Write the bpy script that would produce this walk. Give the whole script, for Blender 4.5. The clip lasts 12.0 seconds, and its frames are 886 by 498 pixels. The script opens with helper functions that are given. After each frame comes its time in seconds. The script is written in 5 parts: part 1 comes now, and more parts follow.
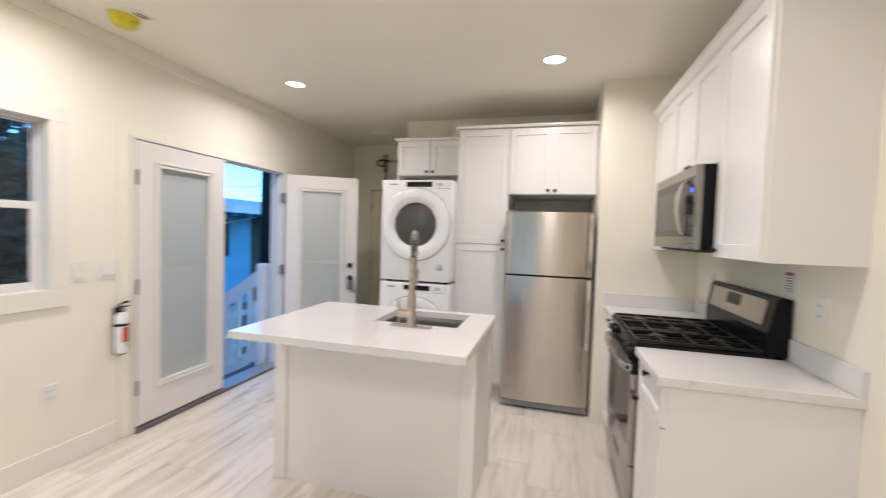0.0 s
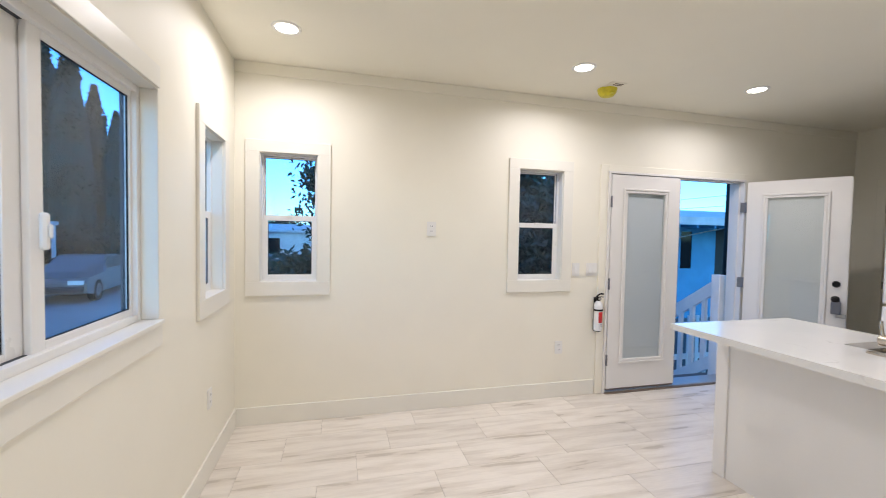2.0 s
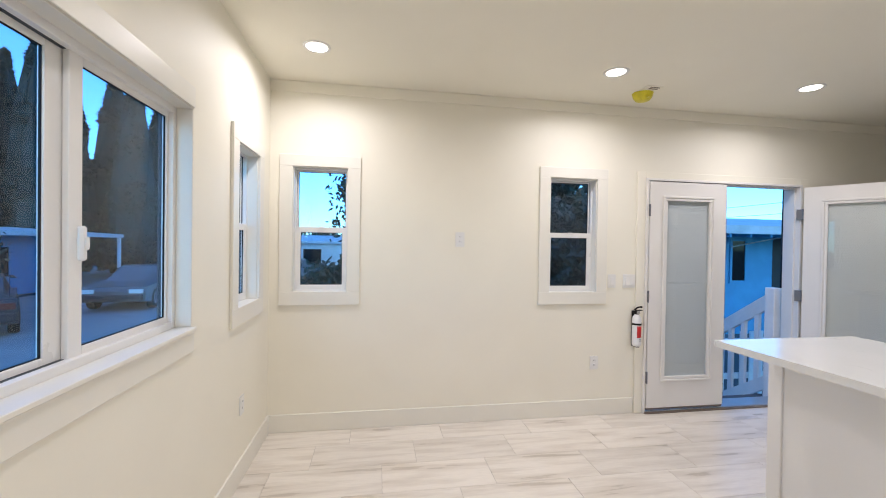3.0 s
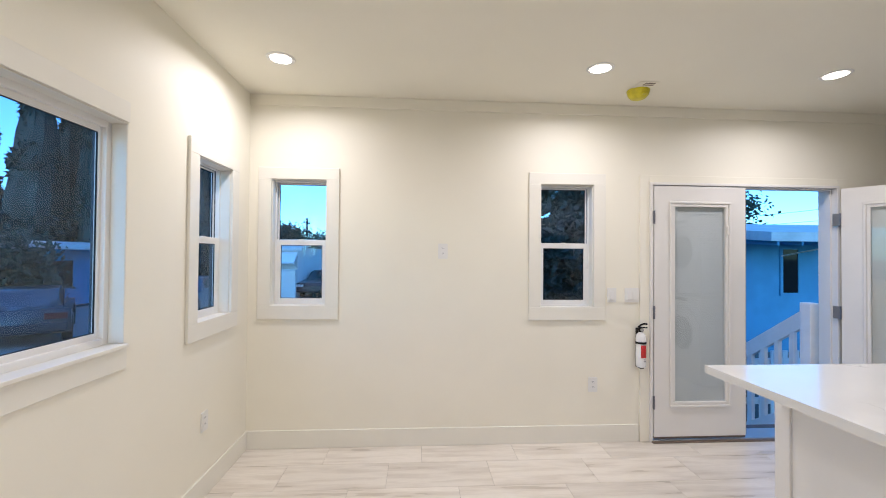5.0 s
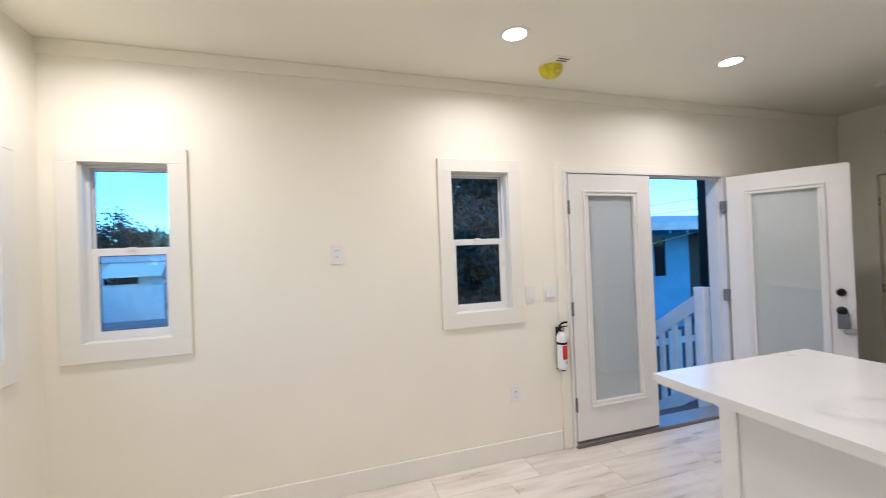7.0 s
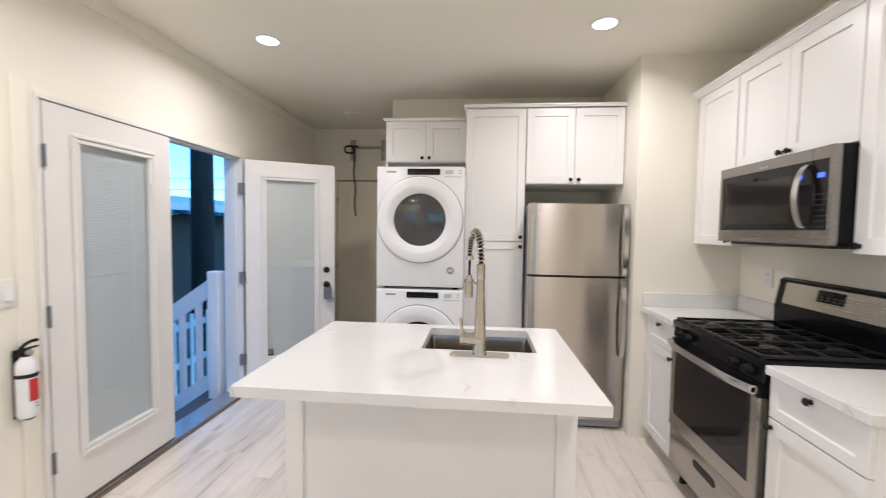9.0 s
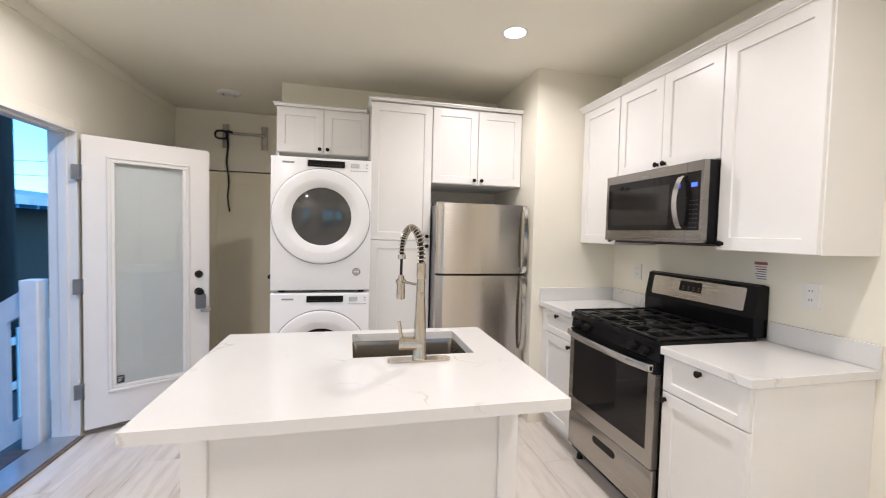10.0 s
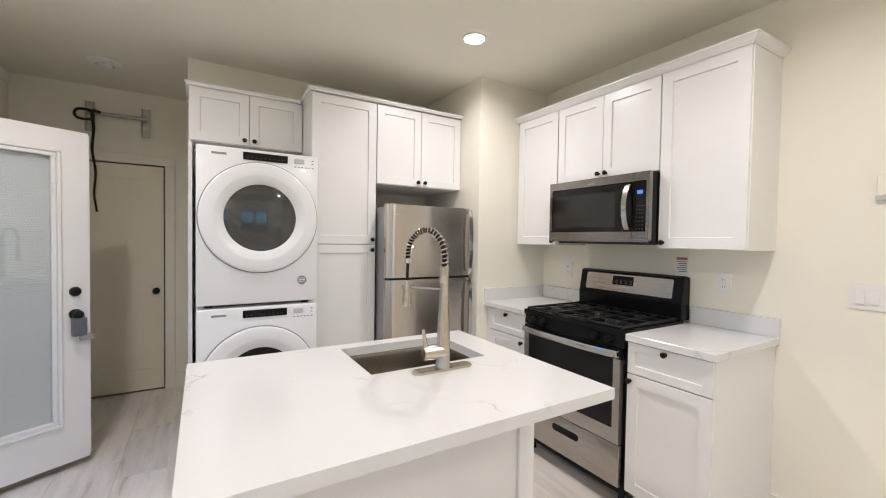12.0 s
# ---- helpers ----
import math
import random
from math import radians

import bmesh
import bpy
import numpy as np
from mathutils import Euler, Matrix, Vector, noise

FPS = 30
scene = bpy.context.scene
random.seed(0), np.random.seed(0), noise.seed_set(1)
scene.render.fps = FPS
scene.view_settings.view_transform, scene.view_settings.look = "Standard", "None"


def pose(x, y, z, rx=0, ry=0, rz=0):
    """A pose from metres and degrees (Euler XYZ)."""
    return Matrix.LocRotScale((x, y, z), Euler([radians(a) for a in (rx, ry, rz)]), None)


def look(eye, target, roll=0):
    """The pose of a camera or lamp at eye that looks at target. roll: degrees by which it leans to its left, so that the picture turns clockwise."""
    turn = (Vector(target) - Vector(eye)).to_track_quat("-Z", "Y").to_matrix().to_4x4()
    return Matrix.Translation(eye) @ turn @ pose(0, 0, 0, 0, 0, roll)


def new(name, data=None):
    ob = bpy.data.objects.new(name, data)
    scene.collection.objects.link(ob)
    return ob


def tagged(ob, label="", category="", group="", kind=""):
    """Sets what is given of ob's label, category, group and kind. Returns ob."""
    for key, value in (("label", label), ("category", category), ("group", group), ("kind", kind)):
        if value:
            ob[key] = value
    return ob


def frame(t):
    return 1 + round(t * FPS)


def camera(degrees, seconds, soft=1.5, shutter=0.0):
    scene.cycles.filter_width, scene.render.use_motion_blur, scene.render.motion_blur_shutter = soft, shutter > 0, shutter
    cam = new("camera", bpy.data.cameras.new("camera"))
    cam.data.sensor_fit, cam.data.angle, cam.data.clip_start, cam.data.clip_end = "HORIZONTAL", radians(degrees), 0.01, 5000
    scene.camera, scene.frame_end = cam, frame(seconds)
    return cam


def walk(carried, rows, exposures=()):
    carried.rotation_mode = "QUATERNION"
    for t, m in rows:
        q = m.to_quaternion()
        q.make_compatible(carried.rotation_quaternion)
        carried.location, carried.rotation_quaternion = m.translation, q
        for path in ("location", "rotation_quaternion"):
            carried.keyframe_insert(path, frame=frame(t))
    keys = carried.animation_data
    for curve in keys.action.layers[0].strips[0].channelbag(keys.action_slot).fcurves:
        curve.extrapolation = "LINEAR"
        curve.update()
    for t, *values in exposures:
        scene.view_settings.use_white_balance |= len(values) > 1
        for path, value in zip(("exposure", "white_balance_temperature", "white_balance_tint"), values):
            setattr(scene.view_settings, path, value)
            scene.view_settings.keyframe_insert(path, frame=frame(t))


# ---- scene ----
cam = camera(95.6, 12.0, soft=1.0, shutter=0.35)
PATH = [
    (0, (0.418, 0.669, 1.462), (-0.101, 2.599, 1.383), 1.8),
    (0.5, (0.525, 0.462, 1.493), (-0.677, 2.054, 1.354), 1.6),
    (1, (0.635, 0.374, 1.48), (-1.017, 1.493, 1.346), 1.4),
    (1.5, (0.784, 0.357, 1.447), (-1.076, 1.083, 1.346), 1.2),
    (2, (0.853, 0.366, 1.45), (-1.081, 0.872, 1.378), 1.1),
    (2.5, (0.872, 0.394, 1.453), (-1.088, 0.79, 1.405), 0.9),
    (3, (0.845, 0.446, 1.451), (-1.129, 0.767, 1.429), 0.9),
    (5, (0.754, 0.914, 1.468), (-1.242, 1.037, 1.496), 0.5),
    (5.5, (0.746, 1.008, 1.465), (-1.25, 1.129, 1.498), 0.1),
    (6, (0.691, 1.033, 1.469), (-1.3, 1.217, 1.501), -0.4),
    (6.5, (0.493, 1.023, 1.456), (-1.477, 1.366, 1.492), -1.2),
    (7, (0.23, 0.979, 1.48), (-1.676, 1.585, 1.498), -2.2),
    (7.5, (0.062, 1.032, 1.462), (-1.617, 2.117, 1.425), -2.8),
    (7.7, (-0.008, 1.068, 1.496), (-1.505, 2.391, 1.417), -2.5),
    (9.3, (-0.388, 1.096, 1.454), (-0.334, 3.093, 1.36), 1.1),
    (9.5, (-0.448, 1.137, 1.447), (-0.26, 3.126, 1.352), 1.2),
    (10, (-0.572, 1.211, 1.444), (-0.121, 3.158, 1.361), 1.4),
    (10.5, (-0.674, 1.274, 1.451), (-0.027, 3.165, 1.366), 1.5),
    (11, (-0.845, 1.331, 1.452), (-0.036, 3.159, 1.384), 1.4),
    (11.5, (-0.977, 1.375, 1.441), (-0.055, 3.149, 1.383), 1.2),
    (12, (-1.065, 1.476, 1.426), (-0.035, 3.19, 1.374), 0.9),
]
walk(cam, [(t, look(eye, target, roll)) for t, eye, target, roll in PATH],
     ((0.0, 0.0, 6640, 12), (0.8, -0.03, 6510, 12), (1.5, -0.07, 6390, 11), (2.5, -0.16, 6320, 12), (5.5, -0.19, 6320, 12), (7.0, -0.17, 6350, 12),
      (8.3, -0.03, 6400, 12), (9.5, 0.15, 6420, 12), (10.5, 0.19, 6640, 12), (11.5, 0.21, 6700, 12), (12.0, 0.06, 6440, 11)))

# ---- light settings ----
SKY_TINT = (3.5, 7.3, 10.2, 1.0)
SKY_STRENGTH = 0.054
LAMP_WATTS = 10.5
LAMP_COLOR = (1.0, 0.952, 0.985)

# ---- world and large lights ----
world = bpy.data.worlds.new("dusk_sky")
scene.world = world
world.use_nodes = True
wn, wl = world.node_tree.nodes, world.node_tree.links
wn.clear()
sky = wn.new("ShaderNodeTexSky")
sky.sky_type = "NISHITA"
sky.sun_disc = False
sky.sun_elevation, sky.sun_rotation = radians(18.0), radians(100)
sky.ozone_density, sky.dust_density = 4.0, 0.4
tint = wn.new("ShaderNodeMix")
tint.data_type, tint.blend_type = "RGBA", "MULTIPLY"
tint.inputs[0].default_value = 1.0
tint.inputs[7].default_value = SKY_TINT
bg = wn.new("ShaderNodeBackground")
bg.inputs["Strength"].default_value = SKY_STRENGTH
wout = wn.new("ShaderNodeOutputWorld")
wl.new(sky.outputs["Color"], tint.inputs[6])
wl.new(tint.outputs[2], bg.inputs["Color"])
wl.new(bg.outputs["Background"], wout.inputs["Surface"])

# ---- materials ----
def material(name, color, rough=0.5, metal=0.0, vary=0.06, scale=6.0, grain=120.0, bump=0.08, dist=0.001, coat=0.0,
             stretch=(1, 1, 1), dark=None, blotch=(0.42, 0.62), per_object=0.0, rough_vary=0.08):
    m = bpy.data.materials.new(name)
    m.use_nodes = True
    n, l = m.node_tree.nodes, m.node_tree.links
    b = n["Principled BSDF"]
    b.inputs["Roughness"].default_value = rough
    b.inputs["Metallic"].default_value = metal
    b.inputs["Coat Weight"].default_value = coat
    tc = n.new("ShaderNodeTexCoord")
    mp = n.new("ShaderNodeMapping")
    mp.inputs["Scale"].default_value = stretch
    l.new(tc.outputs["Object"], mp.inputs["Vector"])
    big = n.new("ShaderNodeTexNoise")
    big.inputs["Scale"].default_value, big.inputs["Detail"].default_value = scale, 5
    fine = n.new("ShaderNodeTexNoise")
    fine.inputs["Scale"].default_value, fine.inputs["Detail"].default_value = grain, 3
    vec = mp.outputs["Vector"]
    if per_object:
        info = n.new("ShaderNodeObjectInfo")
        off = n.new("ShaderNodeVectorMath")
        off.operation = "SCALE"
        off.inputs[0].default_value = (37.0, 61.0, 23.0)
        l.new(info.outputs["Random"], off.inputs["Scale"])
        add = n.new("ShaderNodeVectorMath")
        l.new(mp.outputs["Vector"], add.inputs[0])
        l.new(off.outputs["Vector"], add.inputs[1])
        vec = add.outputs["Vector"]
    l.new(vec, big.inputs["Vector"])
    l.new(vec, fine.inputs["Vector"])
    ramp = n.new("ShaderNodeValToRGB")
    ramp.color_ramp.elements[0].position, ramp.color_ramp.elements[1].position = blotch
    c = Vector(color)
    lo = Vector(dark) if dark else c * (1 - vary * 2)
    ramp.color_ramp.elements[0].color = (*lo, 1)
    ramp.color_ramp.elements[1].color = (*c, 1)
    l.new(big.outputs["Fac"], ramp.inputs["Fac"])
    mix = n.new("ShaderNodeMix")
    mix.data_type, mix.blend_type = "RGBA", "MULTIPLY"
    mix.inputs[0].default_value = 1.0
    g = n.new("ShaderNodeValToRGB")
    g.color_ramp.elements[0].color = (1 - vary, 1 - vary, 1 - vary, 1)
    g.color_ramp.elements[0].position, g.color_ramp.elements[1].position = 0.3, 0.7
    l.new(fine.outputs["Fac"], g.inputs["Fac"])
    l.new(ramp.outputs["Color"], mix.inputs[6])
    l.new(g.outputs["Color"], mix.inputs[7])
    last = mix.outputs[2]
    if per_object:
        hv = n.new("ShaderNodeHueSaturation")
        mr = n.new("ShaderNodeMapRange")
        mr.inputs["To Min"].default_value, mr.inputs["To Max"].default_value = 1 - per_object, 1 + per_object * 0.5
        l.new(info.outputs["Random"], mr.inputs["Value"])
        l.new(mr.outputs["Result"], hv.inputs["Value"])
        l.new(last, hv.inputs["Color"])
        last = hv.outputs["Color"]
    l.new(last, b.inputs["Base Color"])
    rr = n.new("ShaderNodeMapRange")
    rr.inputs["To Min"].default_value, rr.inputs["To Max"].default_value = max(0, rough - rough_vary), min(1, rough + rough_vary)
    l.new(big.outputs["Fac"], rr.inputs["Value"])
    l.new(rr.outputs["Result"], b.inputs["Roughness"])
    if bump:
        bp = n.new("ShaderNodeBump")
        bp.inputs["Strength"].default_value, bp.inputs["Distance"].default_value = bump, dist
        l.new(fine.outputs["Fac"], bp.inputs["Height"])
        l.new(bp.outputs["Normal"], b.inputs["Normal"])
    return m


def glowing(name, color, strength):
    m = bpy.data.materials.new(name)
    m.use_nodes = True
    b = m.node_tree.nodes["Principled BSDF"]
    b.inputs["Base Color"].default_value = (*color, 1)
    b.inputs["Emission Color"].default_value = (*color, 1)
    b.inputs["Emission Strength"].default_value = strength
    return m


def pane_glass(name, tint_color=(1, 1, 1), gloss=1.0, rough=0.0):
    m = bpy.data.materials.new(name)
    m.use_nodes = True
    n, l = m.node_tree.nodes, m.node_tree.links
    n.clear()
    tr = n.new("ShaderNodeBsdfTransparent")
    tr.inputs["Color"].default_value = (*tint_color, 1)
    gl = n.new("ShaderNodeBsdfGlossy")
    gl.inputs["Roughness"].default_value = rough
    lw = n.new("ShaderNodeLayerWeight")
    lw.inputs["Blend"].default_value = 0.5
    pw = n.new("ShaderNodeMath")
    pw.operation = "POWER"
    pw.inputs[1].default_value = 5.0
    mu = n.new("ShaderNodeMath")
    mu.operation = "MULTIPLY_ADD"
    mu.inputs[1].default_value = 0.90 * gloss
    mu.inputs[2].default_value = 0.04 * gloss
    mu.use_clamp = True
    mx = n.new("ShaderNodeMixShader")
    out = n.new("ShaderNodeOutputMaterial")
    l.new(lw.outputs["Facing"], pw.inputs[0])
    l.new(pw.outputs[0], mu.inputs[0])
    l.new(mu.outputs[0], mx.inputs["Fac"])
    l.new(tr.outputs["BSDF"], mx.inputs[1])
    l.new(gl.outputs["BSDF"], mx.inputs[2])
    l.new(mx.outputs["Shader"], out.inputs["Surface"])
    return m


M_WALL = material("cream_wall_paint", (0.895, 0.858, 0.734), 0.55, vary=0.012, scale=1.5, grain=260, bump=0.10, dist=0.0006)
M_CEIL = material("ceiling_paint", (0.90, 0.862, 0.735), 0.7, vary=0.012, scale=1.2, grain=200, bump=0.12, dist=0.0008)
M_TRIM = material("white_trim_paint", (0.85, 0.825, 0.735), 0.38, vary=0.01, scale=3, grain=150, bump=0.04)
M_VINYL = material("white_vinyl", (0.84, 0.83, 0.80), 0.3, vary=0.01, scale=4, bump=0.02)
M_CAB = material("white_cabinet_lacquer", (0.83, 0.822, 0.795), 0.33, vary=0.008, scale=3, grain=90, bump=0.03)
M_DOOR = material("white_door_paint", (0.82, 0.80, 0.76), 0.35, vary=0.012, scale=3, grain=90, bump=0.05)
# cream door colour, warmed to put the hall's yellow light into it
M_CLOSET = material("hall_warmed_cream_paint", (0.87, 0.795, 0.62), 0.42, vary=0.012, scale=3, grain=90, bump=0.05)
M_TILE = material("wood_look_porcelain", (0.86, 0.80, 0.715), 0.30, vary=0.07, scale=1.7, grain=14, bump=0.04,
                  stretch=(9.0, 1.0, 1.0), dark=(0.64, 0.57, 0.48), blotch=(0.26, 0.56), per_object=0.08)
M_GROUT = material("grey_grout", (0.50, 0.45, 0.40), 0.85, vary=0.05)
M_STEEL = material("brushed_steel", (0.54, 0.505, 0.47), 0.22, metal=1.0, vary=0.01, scale=1.5, grain=3, bump=0.06, dist=0.0006, stretch=(1.0, 1.0, 160), rough_vary=0.03)
for key, value in (("Anisotropic", 0.93), ("Anisotropic Rotation", 0.25)):
    M_STEEL.node_tree.nodes["Principled BSDF"].inputs[key].default_value = value
M_STEELH = material("brushed_steel_level", (0.43, 0.405, 0.375), 0.25, metal=1.0, vary=0.01, scale=1.5, grain=3, bump=0.05, dist=0.0005, stretch=(1.0, 1.0, 120))
M_MWSTEEL = material("dark_brushed_steel", (0.31, 0.29, 0.27), 0.25, metal=1.0, vary=0.01, scale=1.5, grain=3, bump=0.03, dist=0.0005, stretch=(1.0, 1.0, 120))
M_SINK = material("satin_sink_steel", (0.40, 0.37, 0.325), 0.23, metal=1.0, vary=0.02, scale=3, grain=8, bump=0.03, stretch=(1, 1, 6))
M_CHROME = material("satin_handle_metal", (0.66, 0.65, 0.63), 0.2, metal=1.0, vary=0.02, bump=0.02)
M_NICKEL = material("brushed_nickel", (0.56, 0.50, 0.42), 0.25, metal=1.0, vary=0.02, bump=0.03)
M_BLACK = material("black_enamel", (0.008, 0.008, 0.009), 0.22, vary=0.05, bump=0.02)
M_IRON = material("cast_iron", (0.018, 0.018, 0.018), 0.36, vary=0.15, bump=0.2)
M_KNOB = material("matt_black_metal", (0.02, 0.018, 0.017), 0.38, metal=0.4, vary=0.08, bump=0.04)
M_DGLASS = material("dark_oven_glass", (0.012, 0.011, 0.011), 0.05, vary=0.05, bump=0.0, rough_vary=0.02)
M_SCREEN = material("dark_viewing_screen", (0.022, 0.020, 0.018), 0.12, vary=0.05, bump=0.0, rough_vary=0.02)
M_KEY = material("dim_key_print", (0.04, 0.04, 0.043), 0.4, bump=0.0)
M_PORT = material("smoked_door_glass", (0.06, 0.06, 0.058), 0.06, vary=0.05, bump=0.0, rough_vary=0.03)
M_APPL = material("white_appliance_enamel", (0.84, 0.845, 0.85), 0.22, vary=0.006, bump=0.01, coat=0.2)
M_APPGREY = material("pale_grey_plastic", (0.55, 0.56, 0.57), 0.35, vary=0.02, bump=0.02)
M_RUBBER = material("black_rubber", (0.02, 0.02, 0.02), 0.6, vary=0.1, bump=0.1)
M_PLASTIC = material("white_plastic_plate", (0.84, 0.83, 0.79), 0.35, vary=0.01, bump=0.01)
M_RED = material("red_print", (0.62, 0.03, 0.03), 0.4, vary=0.05, bump=0.0)
M_YELLOW = material("yellow_plastic_cover", (0.78, 0.68, 0.03), 0.35, vary=0.08, scale=20, bump=0.05)
M_PRINT = material("black_print", (0.03, 0.03, 0.035), 0.4, bump=0.0)
M_GREYPRINT = material("grey_print", (0.3, 0.3, 0.31), 0.4, bump=0.0)
M_GALV = material("galvanised_steel", (0.52, 0.51, 0.48), 0.42, metal=0.8, vary=0.08, scale=25, bump=0.06)
M_HINGE = material("grey_hinge_metal", (0.22, 0.23, 0.26), 0.4, metal=0.8, vary=0.05, bump=0.03)
M_BLIND = material("white_blind_slat", (0.66, 0.675, 0.665), 0.5, vary=0.01, bump=0.0)
M_SEAL = material("brown_threshold", (0.20, 0.15, 0.11), 0.5, vary=0.1, bump=0.1)
M_ALU = material("aluminium_sill", (0.6, 0.61, 0.62), 0.35, metal=0.9, vary=0.04, bump=0.05)
M_DARKIN = material("dark_recess", (0.05, 0.05, 0.05), 0.7, vary=0.1)
M_BUTTON = glowing("blue_clock_display", (0.05, 0.12, 0.9), 1.5)
M_LAMP = glowing("lamp_lens", (1.0, 0.93, 0.80), 14.0)
G_WIN = pane_glass("window_glass", (0.90, 0.94, 0.97), 0.8)
G_DOOR = pane_glass("door_glass", (0.93, 0.95, 0.95), 1.8, 0.02)
for dark_m, level in ((M_BLACK, 0.15), (M_IRON, 0.3), (M_KNOB, 0.22), (M_DGLASS, 0.24), (M_RUBBER, 0.25), (M_PORT, 0.6)):
    dark_m.node_tree.nodes["Principled BSDF"].inputs["Specular IOR Level"].default_value = level
# outdoors
M_SIDING = material("pale_house_siding", (0.09, 0.32, 0.54), 0.75, vary=0.05, scale=2, bump=0.2)
M_STUCCO = material("pale_stucco", (0.76, 0.75, 0.72), 0.85, vary=0.05, scale=3, bump=0.4, dist=0.003)
M_ROOFW = material("pale_metal_roof", (0.62, 0.64, 0.66), 0.5, vary=0.08, scale=3, bump=0.1)
# eave shade on the neighbour's wall, put into a near-black siding colour
M_SHADED_SIDING = material("eave_shaded_siding", (0.035, 0.030, 0.027), 0.7, vary=0.1, bump=0.2)
M_BARK = material("dark_bark", (0.022, 0.017, 0.014), 0.9, vary=0.2, scale=10, bump=0.6, dist=0.01, stretch=(1, 1, 0.2))
M_LEAF = material("dark_leaves", (0.05, 0.085, 0.06), 0.6, vary=0.25, scale=3, bump=0.0)
M_CYPRESS = material("cypress_foliage", (0.042, 0.070, 0.062), 0.8, vary=0.25, scale=2, bump=0.0)
M_GROUND = material("grey_ground", (0.20, 0.19, 0.18), 0.9, vary=0.15, scale=0.6, bump=0.3, dist=0.004)
M_ASPHALT = material("asphalt", (0.055, 0.055, 0.057), 0.85, vary=0.15, scale=1.0, bump=0.4, dist=0.004)
M_CONCRETE = material("pale_concrete", (0.36, 0.35, 0.34), 0.8, vary=0.1, scale=1.2, bump=0.3, dist=0.003)
M_RAIL = material("white_rail_paint", (0.88, 0.88, 0.88), 0.45, vary=0.03, bump=0.05)
M_DECK = material("grey_deck_boards", (0.13, 0.13, 0.14), 0.7, vary=0.1, scale=4, bump=0.2, stretch=(1, 8, 1))
M_CARPAINT = material("silver_car_paint", (0.11, 0.115, 0.125), 0.4, metal=0.2, vary=0.03, bump=0.0, coat=0.5)
M_CARDARK = material("dark_car_paint", (0.03, 0.035, 0.045), 0.3, metal=0.3, vary=0.03, bump=0.0, coat=0.5)
M_EXTTRIM = material("dark_outdoor_trim", (0.05, 0.06, 0.075), 0.6, vary=0.08, scale=6, bump=0.1)
M_TAIL = material("dark_red_lens", (0.12, 0.012, 0.01), 0.3, bump=0.0)
M_STICK = material("faded_red_print", (0.42, 0.12, 0.10), 0.5, bump=0.0)
M_TYRE = material("tyre_rubber", (0.02, 0.02, 0.02), 0.8, vary=0.1, bump=0.1)


def quartz():
    m = material("white_quartz", (0.765, 0.757, 0.73), 0.16, vary=0.01, scale=2, bump=0.0, rough_vary=0.04)
    n, l = m.node_tree.nodes, m.node_tree.links
    b = n["Principled BSDF"]
    tc = n.new("ShaderNodeTexCoord")
    warp = n.new("ShaderNodeTexNoise")
    warp.inputs["Scale"].default_value, warp.inputs["Detail"].default_value = 2.2, 6
    vm = n.new("ShaderNodeVectorMath")
    vm.operation = "MULTIPLY_ADD"
    vm.inputs[1].default_value = (1.1, 1.1, 1.1)
    l.new(tc.outputs["Object"], warp.inputs["Vector"])
    l.new(warp.outputs["Color"], vm.inputs[0])
    l.new(tc.outputs["Object"], vm.inputs[2])
    vo = n.new("ShaderNodeTexVoronoi")
    vo.feature = "DISTANCE_TO_EDGE"
    vo.inputs["Scale"].default_value = 1.9
    l.new(vm.outputs["Vector"], vo.inputs["Vector"])
    mask = n.new("ShaderNodeTexNoise")
    mask.inputs["Scale"].default_value = 4.5
    l.new(tc.outputs["Object"], mask.inputs["Vector"])
    r1 = n.new("ShaderNodeValToRGB")
    r1.color_ramp.elements[0].color, r1.color_ramp.elements[1].color = (1, 1, 1, 1), (0, 0, 0, 1)
    r1.color_ramp.elements[0].position, r1.color_ramp.elements[1].position = 0.0, 0.016
    r2 = n.new("ShaderNodeValToRGB")
    r2.color_ramp.elements[0].position, r2.color_ramp.elements[1].position = 0.52, 0.63
    l.new(vo.outputs["Distance"], r1.inputs["Fac"])
    l.new(mask.outputs["Fac"], r2.inputs["Fac"])
    mu = n.new("ShaderNodeMath")
    mu.operation = "MULTIPLY"
    l.new(r1.outputs["Color"], mu.inputs[0])
    l.new(r2.outputs["Color"], mu.inputs[1])
    mx = n.new("ShaderNodeMix")
    mx.data_type = "RGBA"
    mx.inputs[7].default_value = (0.57, 0.555, 0.53, 1)
    old = b.inputs["Base Color"].links[0].from_socket
    l.new(mu.outputs[0], mx.inputs[0])
    l.new(old, mx.inputs[6])
    l.new(mx.outputs[2], b.inputs["Base Color"])
    return m


M_QUARTZ = quartz()


# ---- building helpers ----
def place(ob, parent):
    if parent is not None:
        ob.parent = parent
        m = parent.matrix_basis.copy()
        p = parent.parent
        if p is not None:
            m = p.matrix_basis @ parent.matrix_parent_inverse @ m
        ob.matrix_parent_inverse = m.inverted()
    return ob


def finish(name, bm, mat, smooth=False):
    bmesh.ops.recalc_face_normals(bm, faces=bm.faces)
    me = bpy.data.meshes.new(name)
    bm.to_mesh(me)
    bm.free()
    me.materials.append(mat)
    if smooth:
        me.polygons.foreach_set("use_smooth", [True] * len(me.polygons))
        me.set_sharp_from_angle(angle=radians(38))
    return me


def part(name, bm, mat, parent=None, label="", smooth=False):
    ob = place(new(name, finish(name, bm, mat, smooth)), parent)
    return tagged(ob, label) if label else ob


